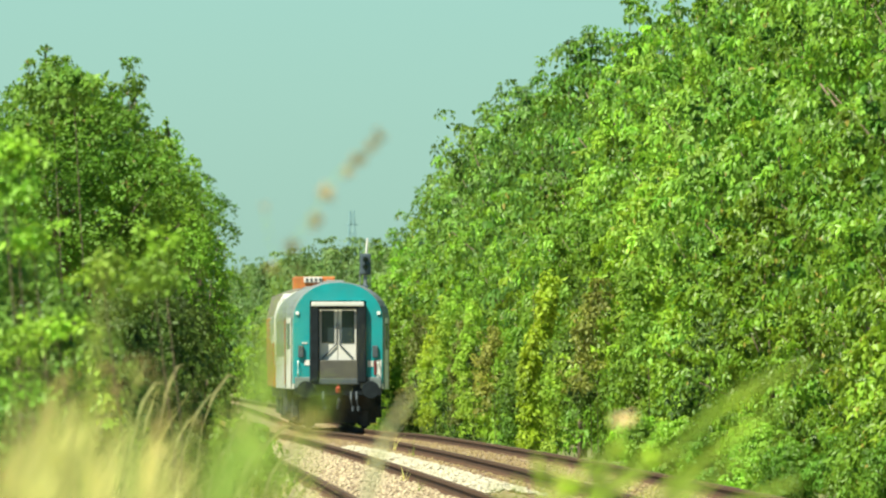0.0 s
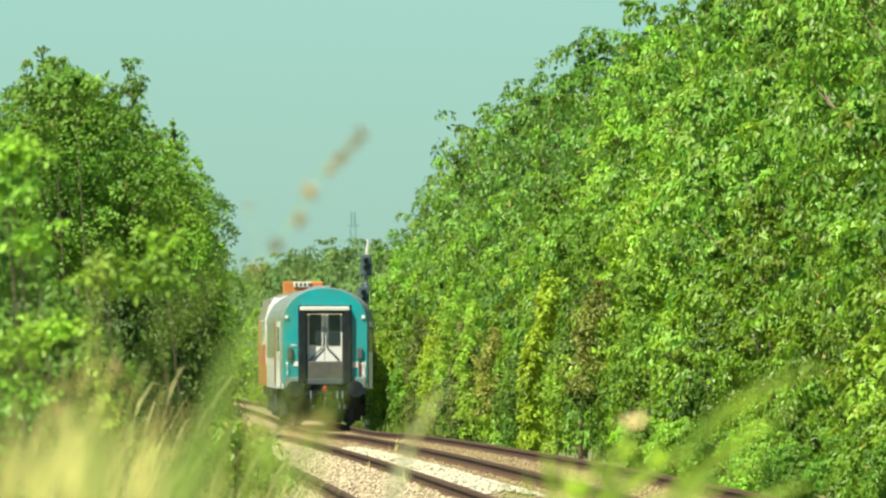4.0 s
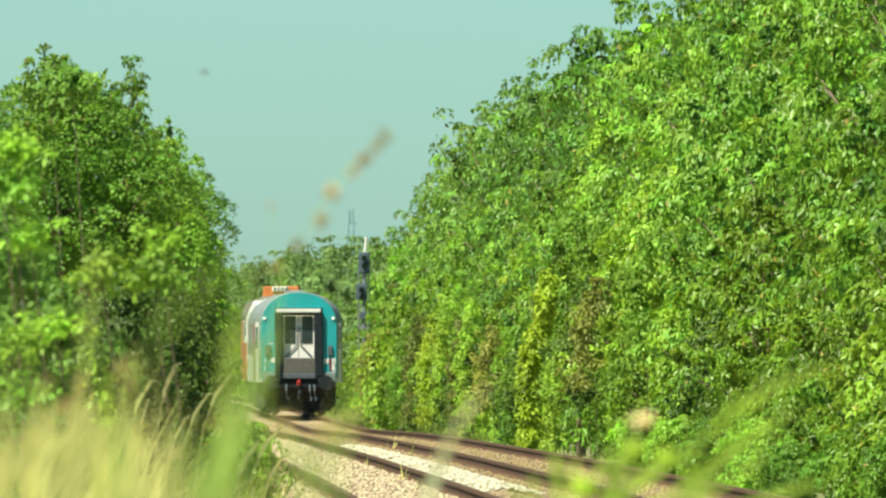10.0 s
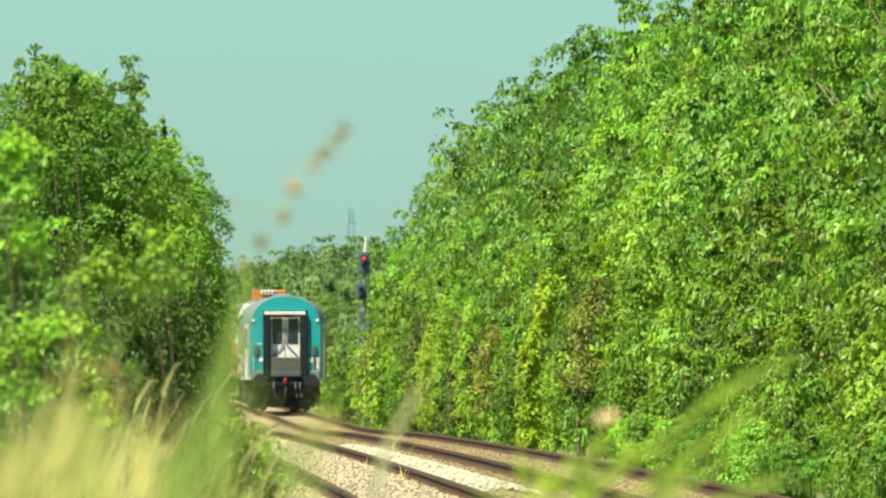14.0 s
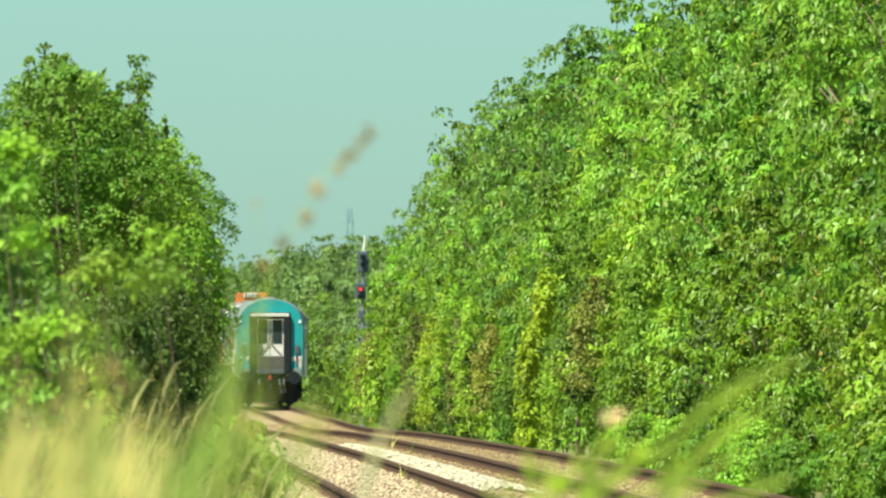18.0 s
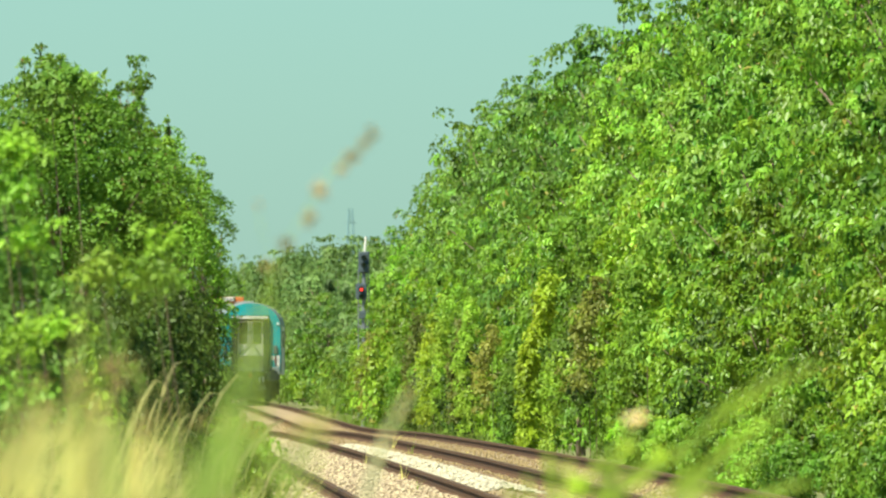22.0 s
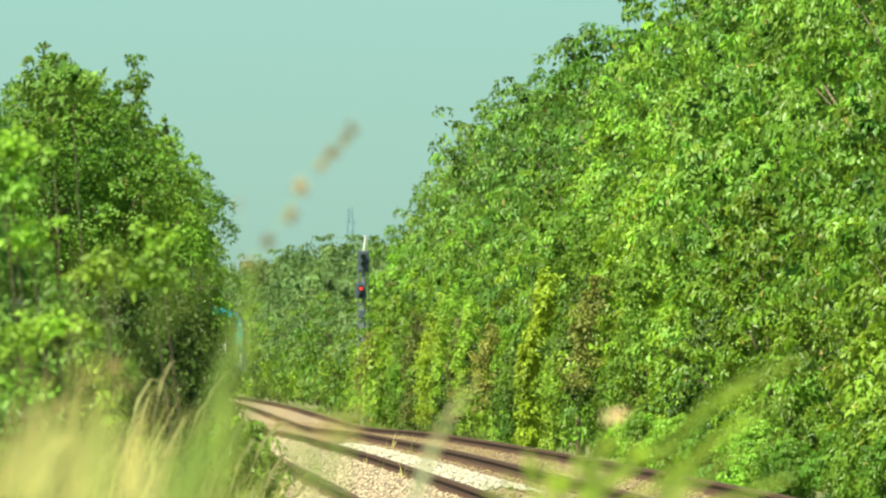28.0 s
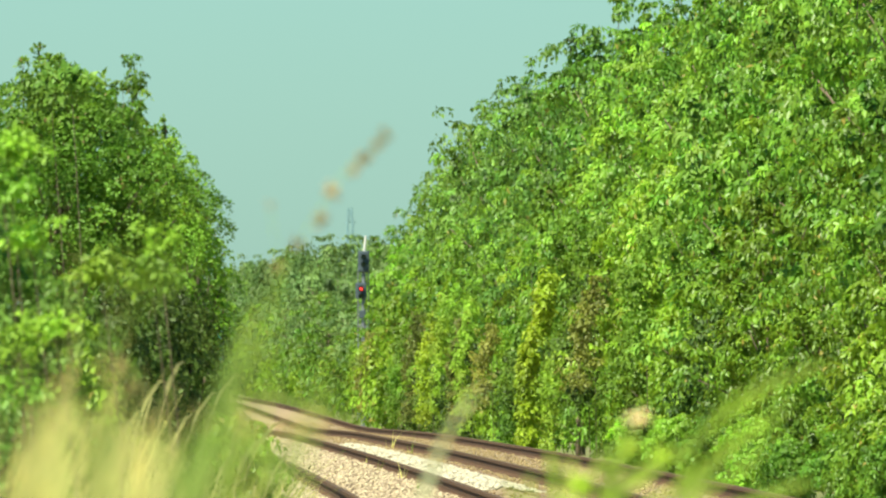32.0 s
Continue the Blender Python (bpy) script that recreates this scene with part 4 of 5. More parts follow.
def build_loco():
    c = thing("locomotive", "white, red and orange locomotive pulling the coach", "locomotive")
    L, hw = 19.6, 1.44
    bm = bmesh.new()
    prof = [(-hw, 1.75), (-hw, 3.1), (-1.28, 3.72), (-0.8, 3.9), (0.8, 3.9), (1.28, 3.72), (hw, 3.1), (hw, 1.75)]
    add_loft(bm, [[(x * 0.93, 0.0, z if z < 3.3 else z - 0.12) for x, z in prof], [(x, 0.7, z) for x, z in prof], [(x, L - 0.7, z) for x, z in prof], [(x * 0.93, L, z) for x, z in prof]])
    part("body", bm, M_WHITE, c, "white locomotive body")
    bm = bmesh.new()
    top = [(-hw - 0.015, 3.12), (-1.3, 3.74), (-0.81, 3.915), (0.81, 3.915), (1.3, 3.74), (hw + 0.015, 3.12)]
    add_loft(bm, [[(x * 0.95, 0.35, z - 0.05) for x, z in top], [(x, 0.8, z) for x, z in top], [(x, L - 0.8, z) for x, z in top], [(x * 0.95, L - 0.35, z - 0.05) for x, z in top]])
    part("roof", bm, M_LOCOROOF, c, "grey-brown weathered roof")
    box_part("red_band", (-hw - 0.012, hw + 0.012, 0.5, L - 0.5, 1.72, 2.35), M_RED, c, "red lower band", 0.01)
    box_part("orange_side_panel", (-hw - 0.016, hw + 0.016, 9.0, L - 0.8, 2.35, 3.08), M_ORANGE, c, "orange-red upper side panel", 0.01)
    box_part("orange_skirt", (-hw - 0.004, hw + 0.004, 0.2, L - 0.2, 1.1, 1.72), M_ORANGE, c, "orange lower skirt", 0.02)
    for y in (-0.02, L - 0.05):
        for s in (-1, 1):
            box_part("cab_window", (s * 0.8 - 0.3, s * 0.8 + 0.3, y, y + 0.07, 2.95, 3.45), M_GLASS, c, "cab windscreen", 0.02)
    for s in (-1, 1):
        box_part("cab_side_window", (s * hw - 0.02, s * hw + 0.02, 1.0, 1.7, 2.6, 3.1), M_GLASS, c, "", 0.01)
        for i in range(4):
            y = 5 + i * 2.8
            g = box_part("side_grille", (s * hw - 0.015, s * hw + 0.015, y, y + 1.6, 2.45, 3.05), M_ROOF, c, "grey side grille", 0.01)
            for k in range(4):
                box_part("slat", (s * hw - 0.03, s * hw + 0.03, y + 0.05, y + 1.55, 2.5 + k * 0.14, 2.55 + k * 0.14), M_STEEL, g)
        box_part("cab_roof_box", (s * 0.98 - 0.2, s * 0.98 + 0.2, 0.3, 0.6, 3.58, 3.76), M_LAMPGLASS, c, "white box at the cab roof edge", 0.03)
    hood = box_part("roof_hood", (-0.72, 0.5, 13.2, 16.6, 3.88, 4.31), M_ORANGE, c, "orange roof equipment hood", 0.04)
    vent = box_part("roof_vent", (-0.42, 0.12, 13.12, 13.3, 4.13, 4.3), M_WHITE, hood, "white louvred vent", 0.015)
    for i in range(4):
        x = -0.33 + i * 0.13
        box_part("vent_opening", (x - 0.032, x + 0.032, 13.1, 13.2, 4.17, 4.26), M_BLACK, hood)
    box_part("roof_walkway", (-0.5, 0.5, 3.0, 12.0, 3.88, 3.98), M_ROOF, c, "grey roof walkway", 0.02)
    box_part("underframe", (-1.3, 1.3, 0.1, L - 0.1, 0.8, 1.12), M_UNDER, c)
    box_part("fuel_tank", (-1.25, 1.25, 7.5, 12.0, 0.35, 0.85), M_UNDER, c, "", 0.05)
    buffers(c, 0.0, -1, M_GREYPLATE), buffers(c, L, 1, M_GREYPLATE)
    bogie(c, 4.0, 2.9), bogie(c, 15.6, 2.9)
    return c


COACH = build_coach()
LOCO = build_loco()


# ---------------------------------------------------------------- signal
def build_signal():
    d, x = 545.0, 8.68
    base = on_line(x, d, -0.5)
    s = thing("railway_signal", "black two-headed railway signal on a grey mast", "signal", at=Matrix.Translation(base))
    tube_part("mast", (0, 0, 0), (0, 0, 5.75), 0.075, 0.06, M_MAST, s, "grey steel mast")
    tube_part("mast_cap", (0.02, 0, 5.65), (0.07, 0, 6.25), 0.045, 0.04, M_LIGHTGREY, s, "pale mast top")
    lamps = []
    for z0, z1, zl, xo in ((5.08, 5.76, 5.56, 0.0), (4.22, 4.74, 4.52, -0.08)):
        head = box_part("signal_head", (xo - 0.18, xo + 0.18, -0.16, 0.02, z0, z1), M_SIGNAL, s, "black signal head", 0.04)
        for k in range(2):
            z = z1 - 0.2 - k * 0.24
            bm = bmesh.new()
            for j in range(10):
                a0, a1 = math.pi * j / 9 - 0.15, math.pi * (j + 1) / 9 - 0.15
                if j < 9:
                    q = [(xo + math.cos(a) * r, y, z + math.sin(a) * r) for a, r, y in ((a0, 0.095, -0.16), (a1, 0.095, -0.16), (a1, 0.095, -0.34), (a0, 0.095, -0.34))]
                    bm.faces.new([bm.verts.new(p) for p in q])
            part("lamp_hood", bm, M_SIGNAL, head)
            tube_part("lens", (xo, -0.165, z), (xo, -0.155, z), 0.085, 0.085, M_GLASS, head)
        # glowing disc of the red lamp; its swing is made up for on and off
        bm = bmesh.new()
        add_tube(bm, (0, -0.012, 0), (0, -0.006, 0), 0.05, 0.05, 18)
        ob = part("lit_lamp_disc", bm, M_REDLIGHT, s, "glowing red disc standing for the lit signal lamp")
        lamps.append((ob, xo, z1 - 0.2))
    bm = bmesh.new()
    add_box(bm, -0.2, 0.2, -0.05, 0.3, 3.3, 3.34)
    part("platform", bm, M_MAST, s)
    bm = bmesh.new()
    for sx in (-0.17, 0.17):
        add_tube(bm, (sx, 0.2, 0.3), (sx, 0.2, 5.2), 0.018, 0.018, 6)
    part("ladder_rail", bm, M_MAST, s)
    for i in range(14):
        tube_part("rung", (-0.17, 0.2, 0.5 + i * 0.32), (0.17, 0.2, 0.5 + i * 0.32), 0.012, 0.012, M_MAST, s, seg=6)
    box_part("relay_box", (-0.14, 0.06, -0.14, 0.04, 3.6, 3.85), M_SIGNAL, s, "black relay box", 0.02)
    box_part("base_block", (-0.25, 0.25, -0.25, 0.25, -0.2, 0.12), M_LIGHTGREY, s, "concrete base")
    return lamps


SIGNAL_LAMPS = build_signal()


# ---------------------------------------------------------------- far distance
def build_distance():
    rng = np.random.default_rng(77)
    n = 900
    x, d = rng.uniform(-60, 140, n), rng.uniform(2300, 2600, n)
    top = 8.5 + 2.2 * np.sin(x * 0.13) + rng.normal(0, 0.8, n)
    c = np.stack([x, d, top * rng.uniform(0.05, 1, n)], 1)
    o = unit(rng.normal(0, 1, (n, 3)) + np.array([0, -0.6, 0.5]))
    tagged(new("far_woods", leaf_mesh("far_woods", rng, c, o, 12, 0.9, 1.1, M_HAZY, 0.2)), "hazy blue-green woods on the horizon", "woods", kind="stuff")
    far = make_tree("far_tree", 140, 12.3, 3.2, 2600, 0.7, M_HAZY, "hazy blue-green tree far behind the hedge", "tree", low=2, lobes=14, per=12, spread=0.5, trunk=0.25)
    far.matrix_basis = pose(27.7, 1500, -1)
    p = thing("pylon", "hazy steel lattice power pylon in the distance", "pylon", at=pose(45.4, 3000, -1.0))
    h = 26.5
    for sx in (-1, 1):
        for sy in (-1, 1):
            tube_part("pylon_leg", (sx * 1.6, sy * 1.6, 0), (sx * 0.3, sy * 0.3, h), 0.22, 0.16, M_PYLON, p, seg=6)
    for i in range(8):
        a, b = 1.6 - 1.3 * i / 8, 1.6 - 1.3 * (i + 1) / 8
        bm = bmesh.new()
        add_tube(bm, (-a, -a, h * i / 8), (b, -b, h * (i + 1) / 8), 0.07, 0.07, 5)
        add_tube(bm, (a, -a, h * i / 8), (-b, -b, h * (i + 1) / 8), 0.07, 0.07, 5)
        part("brace", bm, M_PYLON, p)
    for z in (18.5, 21.5, 24.0):
        tube_part("cross_arm", (-1.1, 0, z), (1.1, 0, z), 0.09, 0.09, M_PYLON, p, seg=6)


build_distance()


# ---------------------------------------------------------------- grass and weeds in front
def grass_patch(seed, x0, x1, d0, d1, count, height, mat, label, lean=(0.25, 0.0), width=0.006, wild=0.25, clump=0):
    rng = np.random.default_rng(seed)
    low = -0.06 if x0 < 1 else -0.42
    mid = np.array([(x0 + x1) / 2, (d0 + d1) / 2, low])
    mid[2] = low if x0 < 1 else on_line(x0, mid[1]).z - 0.5
    mid[0] -= curve_off(mid[1])
    xs, ds = rng.uniform(x0, x1, count), rng.uniform(d0, d1, count)
    if clump:
        k = rng.integers(0, count // clump, count)
        xs, ds = xs[k] + rng.normal(0, 0.02, count), ds[k] + rng.normal(0, 0.1, count)
    roots = np.array([(p.x, p.y, low if x0 < 1 else p.z) for p in (on_line(a, b, -0.5) for a, b in zip(xs, ds))]) - mid
    ob = new("grass_patch", grass_mesh("grass_patch", rng, roots, height, mat, lean, width, wild=wild))
    ob.matrix_basis = Matrix.Translation(mid)
    return tagged(ob, label, "grass", group="tall grass beside the track", kind="stuff")


DRY, GREEN = "tall dry straw-coloured grass beside the track", "tall green grass among dry straw"
PATCHES = [
    grass_patch(201, -0.3, 0.06, 20, 28, 500, 1.4, M_GRASS_DRY, DRY, (0.07, 0.0), 0.007, 0.09, 16),
    grass_patch(202, -0.3, 0.06, 28, 40, 800, 1.4, M_GRASS_DRY, DRY, (0.12, 0.0), 0.009, 0.13, 18),
    grass_patch(203, -0.5, 0.13, 40, 70, 2300, 1.3, M_GRASS_DRY, DRY, (0.2, 0.0), 0.011, 0.2, 18),
    grass_patch(211, -0.25, 0.0, 13, 18, 200, 1.5, M_GRASS_DRY, DRY, (0.02, 0.0), 0.004, 0.05, 12),
    grass_patch(213, -0.2, 0.2, 26, 40, 160, 1.4, M_GRASS_GREEN, GREEN, (0.08, 0.0), 0.008, 0.12, 8),
    grass_patch(204, -1.0, 0.3, 70, 112, 2000, 1.08, M_GRASS_DRY, "tall dry grass gone to seed", (0.3, 0.0), 0.012, 0.3, 12),
    grass_patch(205, -1.0, 0.9, 120, 142, 700, 0.85, M_GRASS_GREEN, "tall green grass in front of the bush", (0.25, 0.0), 0.009),
    grass_patch(206, -0.5, 0.0, 30, 60, 45, 1.5, M_GRASS_GREEN, GREEN, (0.14, 0.0), 0.007, 0.15),
    grass_patch(212, -0.3, 0.25, 40, 60, 420, 1.05, M_GRASS_GREEN, GREEN, (0.1, 0.0), 0.009, 0.25),
    grass_patch(207, 0.9, 1.4, 140, 200, 900, 0.55, M_GRASS_GREEN, "green grass on the edge of the ballast", (0.2, 0.0)),
    grass_patch(214, 1.05, 1.62, 146, 166, 420, 1.15, M_GRASS_GREEN, "tuft of tall green grass at the foot of the ballast", (0.3, 0.0), 0.012, 0.35, 10),
    grass_patch(215, 1.1, 1.6, 148, 164, 90, 1.25, M_GRASS_DRY, "dry stalks in the tuft beside the ballast", (0.4, 0.0), 0.01, 0.3, 6),
    grass_patch(208, 7.85, 9.2, 175, 420, 2200, 0.35, M_GRASS_GREEN, "low green grass under the hedge", (0.0, 0.0)),
    grass_patch(210, 8.0, 9.4, 420, 760, 2200, 0.42, M_GRASS_GREEN, "green grass bank under the far hedge", (0.0, 0.0), 0.03),
    grass_patch(209, -0.1, 0.3, 90, 118, 22, 1.4, M_GRASS_DRY, "slender dry stalks rising over the grass", (0.3, 0.0), 0.009, 0.12),
]


def at_view(px, py, d):
    """A point at the distance d where the line of sight with the given bearing passes."""
    return Vector(((px - 166) * d / 30000, d, EYE[2] - (py - 608) * d / 30000))


def stem_line(d, coords):
    return [at_view(x, y, d) for x, y in coords]


def blade_bm(points, width, lean=(0.0, 0.0, 1.0)):
    """A folded grass blade along points."""
    bm = bmesh.new()
    n = len(points)
    rows = []
    for i, p in enumerate(points):
        q = points[min(i + 1, n - 1)] - points[max(i - 1, 0)]
        side = q.cross(Vector((0, 1, 0.2))).normalized()
        w = width * 0.5 * math.sin(math.pi * (0.22 + 0.76 * i / (n - 1))) ** 0.8
        rows.append((bm.verts.new(p - side * w), bm.verts.new(p + Vector((0, 0.25 * w, 0))), bm.verts.new(p + side * w)))
    for a, b in zip(rows, rows[1:]):
        bm.faces.new((a[0], a[1], b[1], b[0])), bm.faces.new((a[1], a[2], b[2], b[1]))
    return bm


def weed(label, d, stems, blades, heads=(), mat=M_WEED, stem_r=0.0016):
    """A tall weed rooted at the eye's side of the line: stems, leaf blades, pale heads."""
    foot = at_view(stems[0][0][0], stems[0][0][1], d)
    base = Vector((foot.x, d, -0.06))
    root = thing("tall_weed", label, "weed", group="weeds close to the eye", at=Matrix.Translation(base))
    for line in stems:
        pts = [Vector((0, 0, 0))] + [p - base for p in stem_line(d, line)]
        bm = bmesh.new()
        add_path(bm, pts, [stem_r * (1.3 - 0.8 * i / (len(pts) - 1)) for i in range(len(pts))], 6)
        part("stem", bm, mat, root)
    for line, width in blades:
        part("leaf_blade", blade_bm([p - base for p in stem_line(d, line)], width), mat, root)
    rng = np.random.default_rng(int(d * 100))
    for hx, hy, size, m in heads:
        size *= d / 14
        n = 16
        if m in (M_SEED_PALE, M_SEED_STRAW):
            bm = bmesh.new()
            bmesh.ops.create_icosphere(bm, subdivisions=2, radius=size * 0.55)
            mid = at_view(hx, hy, d) - base
            for v in bm.verts:
                v.co = mid + Vector((v.co.x, v.co.y, v.co.z * 1.25)) * rng.uniform(0.8, 1.15)
            part("seed_fluff", bm, M_FLUFF if m is M_SEED_PALE else M_FLUFF_STRAW, root, "pale fluffy head")
        c = np.array([at_view(hx, hy, d) - base]) + rng.normal(0, size * 0.3, (n, 3))
        ob = new("seed_head", leaf_mesh("seed_head", rng, c, unit(rng.normal(0, 1, (n, 3))), 6, size * 0.25, size * 0.6, m, 0.3, 0.5))
        ob.parent = root
    return root


NODDER = weed("nodding reddish-brown grass seed head", 33.0, [[(330, 1100), (370, 900), (425, 620), (465, 470), (500, 410), (540, 345), (565, 305), (610, 260), (650, 228)], [(465, 470), (445, 400), (438, 358)]], [],
              [(642, 232, 0.006, M_SEED), (622, 252, 0.006, M_SEED), (604, 276, 0.008, M_SEED), (586, 296, 0.005, M_SEED), (550, 334, 0.0075, M_SEED), (529, 384, 0.0075, M_SEED), (490, 430, 0.007, M_SEED), (440, 360, 0.003, M_SEED), (455, 470, 0.005, M_SEED)], stem_r=0.001)


def fan(seed, foot, tips, width, bow=40):
    """Blades from one foot to several tips, each bowing over."""
    rng = random.Random(seed)
    out = []
    for x, y in tips:
        mx, my = foot[0] * 0.45 + x * 0.55, foot[1] * 0.45 + y * 0.55
        out.append(([foot, (mx - bow * rng.uniform(0.4, 1.0), my + rng.uniform(-10, 20)), (x * 0.8 + mx * 0.2, y * 0.8 + my * 0.2 - bow * 0.2), (x, y)], width * rng.uniform(0.7, 1.25)))
    return out


WEED_PALE = weed("green weed with a pale fluffy head", 29.0, [[(1010, 1000), (1050, 850), (1095, 745)], [(1000, 1000), (1040, 860), (1080, 800)]],
                 fan(1, (1020, 960), ((940, 800), (985, 815), (1045, 790), (1100, 765), (1150, 800), (1195, 790), (1130, 845), (900, 845), (1200, 850), (860, 862)), 0.013),
                 [(1093, 742, 0.006, M_SEED_PALE), (1112, 737, 0.005, M_SEED_PALE), (1085, 795, 0.009, M_WEED), (1050, 830, 0.011, M_WEED), (1150, 805, 0.008, M_WEED), (960, 835, 0.009, M_WEED), (1000, 858, 0.01, M_WEED)], stem_r=0.0016)
WEED_SPRAY = weed("arching green grass spray", 28.0, [[(1130, 1000), (1200, 800), (1300, 690), (1420, 640)], [(1150, 1000), (1240, 830), (1400, 700)]],
                  [([(1190, 800), (1260, 722), (1340, 672), (1440, 640)], 0.018), ([(1215, 770), (1290, 702), (1390, 660)], 0.014), ([(1170, 880), (1260, 790), (1380, 722)], 0.017),
                   ([(1180, 850), (1260, 800), (1330, 740)], 0.015)] + fan(2, (1150, 960), ((1060, 790), (1250, 810), (1420, 850), (1330, 800)), 0.014),
                  [(1190 + 245 * u, 800 - 160 * u ** 0.75, 0.005 - 0.002 * u, M_WEED) for u in np.linspace(0, 1, 13)] + [(1190 + 160 * u, 840 - 110 * u, 0.0038, M_WEED) for u in np.linspace(0, 1, 7)], stem_r=0.0018)
WEED_BLADE = weed("broad bright green grass blades in a tuft", 17.0, [[(330, 1000), (360, 800), (430, 640), (486, 500)]],
                  [([(345, 900), (372, 760), (412, 650), (448, 560)], 0.011), ([(352, 900), (392, 740), (432, 640), (470, 575)], 0.008), ([(325, 900), (300, 800), (262, 740)], 0.006), ([(340, 950), (400, 800), (462, 690)], 0.006),
                   ([(320, 940), (338, 830), (352, 740)], 0.01), ([(180, 960), (184, 800), (196, 690)], 0.01), ([(300, 930), (322, 850), (372, 780)], 0.008)],
                  [(363, 745, 0.0052, M_SEED_STRAW), (202, 652, 0.005, M_SEED_STRAW), (186, 656, 0.004, M_SEED_STRAW)], M_WEED_SOFT)
WEED_MIST = weed("tall pale green grass plume gone soft with seed", 22.0, [[(395, 1000), (410, 820), (440, 650), (500, 450)], [(405, 1000), (430, 800), (470, 640)]],
                 fan(3, (410, 860), ((432, 560), (458, 520), (478, 600), (500, 655)), 0.006, 14),
                 [(455, 560, 0.006, M_WEED), (470, 520, 0.005, M_WEED), (440, 600, 0.006, M_WEED), (462, 628, 0.0065, M_WEED), (425, 660, 0.006, M_WEED), (490, 480, 0.005, M_SEED)], M_WEED_SOFT, 0.001)
WEED_PLUME = weed("grey-green grass stalk with a soft pale plume", 26.0, [[(680, 1000), (715, 870), (760, 765), (815, 675)]],
                  [([(706, 890), (735, 805), (772, 735), (822, 668)], 0.011), ([(715, 890), (748, 790), (782, 712)], 0.007)], [(728 + 68 * u, 825 - 130 * u, 0.0035, M_SEED_STRAW) for u in (0.1, 0.4, 0.7, 0.95)], M_STALK_PALE, 0.0016)
WEED_LOW = weed("green weed with soft heads leaning over the rails", 18.0, [[(520, 1000), (530, 820), (545, 760)], [(560, 1000), (575, 820), (610, 690)]],
                [([(530, 860), (550, 780), (590, 720)], 0.01), ([(530, 880), (500, 800), (450, 760)], 0.01), ([(560, 900), (580, 780), (622, 672)], 0.006)],
                [(590, 752, 0.0065, M_SEED_STRAW), (470, 752, 0.006, M_SEED_STRAW), (545, 762, 0.006, M_SEED_STRAW), (596, 712, 0.006, M_WEED_SOFT), (612, 684, 0.005, M_WEED_SOFT), (500, 790, 0.006, M_WEED_SOFT)], M_WEED_SOFT, 0.001)
WEED_BAND = weed("thin green stalk in front of the bush", 14.0, [[(120, 1000), (190, 650), (290, 520), (400, 450)]],
                 [([(230, 590), (310, 500), (400, 450)], 0.006)], stem_r=0.0008)
WEED_YELLOW = weed("dry weed with small pale orange heads", 34.0, [[(170, 1000), (190, 800), (205, 655)], [(180, 1000), (205, 820), (222, 690)], [(340, 1000), (355, 850), (362, 755)], [(420, 1000), (428, 800), (432, 700)]],
                   [([(160, 900), (168, 760), (185, 650)], 0.02), ([(385, 900), (395, 780), (412, 690)], 0.014), ([(290, 920), (300, 830), (320, 760)], 0.012)],
                   [(205, 648, 0.006, M_SEED), (224, 684, 0.005, M_SEED), (362, 748, 0.005, M_SEED), (300, 800, 0.004, M_SEED_STRAW), (100, 720, 0.006, M_SEED)], M_GRASS_GREEN, stem_r=0.003)
PLUMES = []
for k, (x0, top, d) in enumerate(((40, 668, 27), (95, 655, 29), (150, 694, 25), (15, 712, 22), (225, 730, 28), (120, 705, 20), (70, 720, 24))):
    # straw plumes that stand over the dry grass and bow to the right
    PLUMES.append(weed("tall straw-coloured grass plume bowing over the dry grass", d, [[(x0, 1000), (x0 + 6, 850), (x0 + 22, top + 50), (x0 + 48, top)]],
                       fan(40 + k, (x0 + 8, 900), ((x0 + 30, top + 30), (x0 + 60, top + 48), (x0 + 18, top + 62), (x0 + 84, top + 80)), 0.012, 14),
                       [(x0 + 30, top + 26, 0.0035, M_SEED_STRAW), (x0 + 40, top + 8, 0.0028, M_SEED_STRAW)], M_GRASS_DRY, 0.002))
STALKS = []
for k, (x0, top, bend, size) in enumerate(((196, 742, 46, 0.02), (214, 668, 74, 0.026), (238, 700, 40, 0.018), (262, 640, 52, 0.024), (306, 690, 84, 0.022), (338, 655, 90, 0.03), (378, 735, 58, 0.02), (120, 735, 60, 0.02), (392, 775, 80, 0.03), (415, 748, 98, 0.026), (440, 800, 74, 0.03), (350, 790, 66, 0.024), (284, 735, 60, 0.022))):
    tip = [(x0 + bend * 0.5, top + 40), (x0 + bend * 0.8, top + 6), (x0 + bend, top + 8 * (k % 3))]
    STALKS.append(weed("pale dry grass stalk bent over by the wind", 96.0 + 5 * (k * 3 % 8), [[(x0, 1000), (x0 + 6, 860), (x0 + bend * 0.25, top + 100)] + tip],
                       [([(x0 + bend * 0.4, top + 62)] + tip, size)], (), M_STALK, 0.0045))


# ---------------------------------------------------------------- dry tufts in the ballast
def ballast_tuft(seed, x, d, height):
    rng = np.random.default_rng(seed)
    root = thing("grass_tuft", "small dry grass tuft growing in the ballast", "grass", group="tufts in the ballast", at=Matrix.Translation(on_line(x, d, -0.2)))
    for k in range(7):
        ob = new("grass_blade", grass_mesh("grass_blade", rng, rng.normal(0, 0.05, (1, 3)) * np.array([1, 1, 0]), height * 0.8, M_GRASS_GREEN if seed % 2 else M_GRASS_DRY, (0.3, 0.0), 0.012, wild=0.45))
        ob.parent = root
    return root


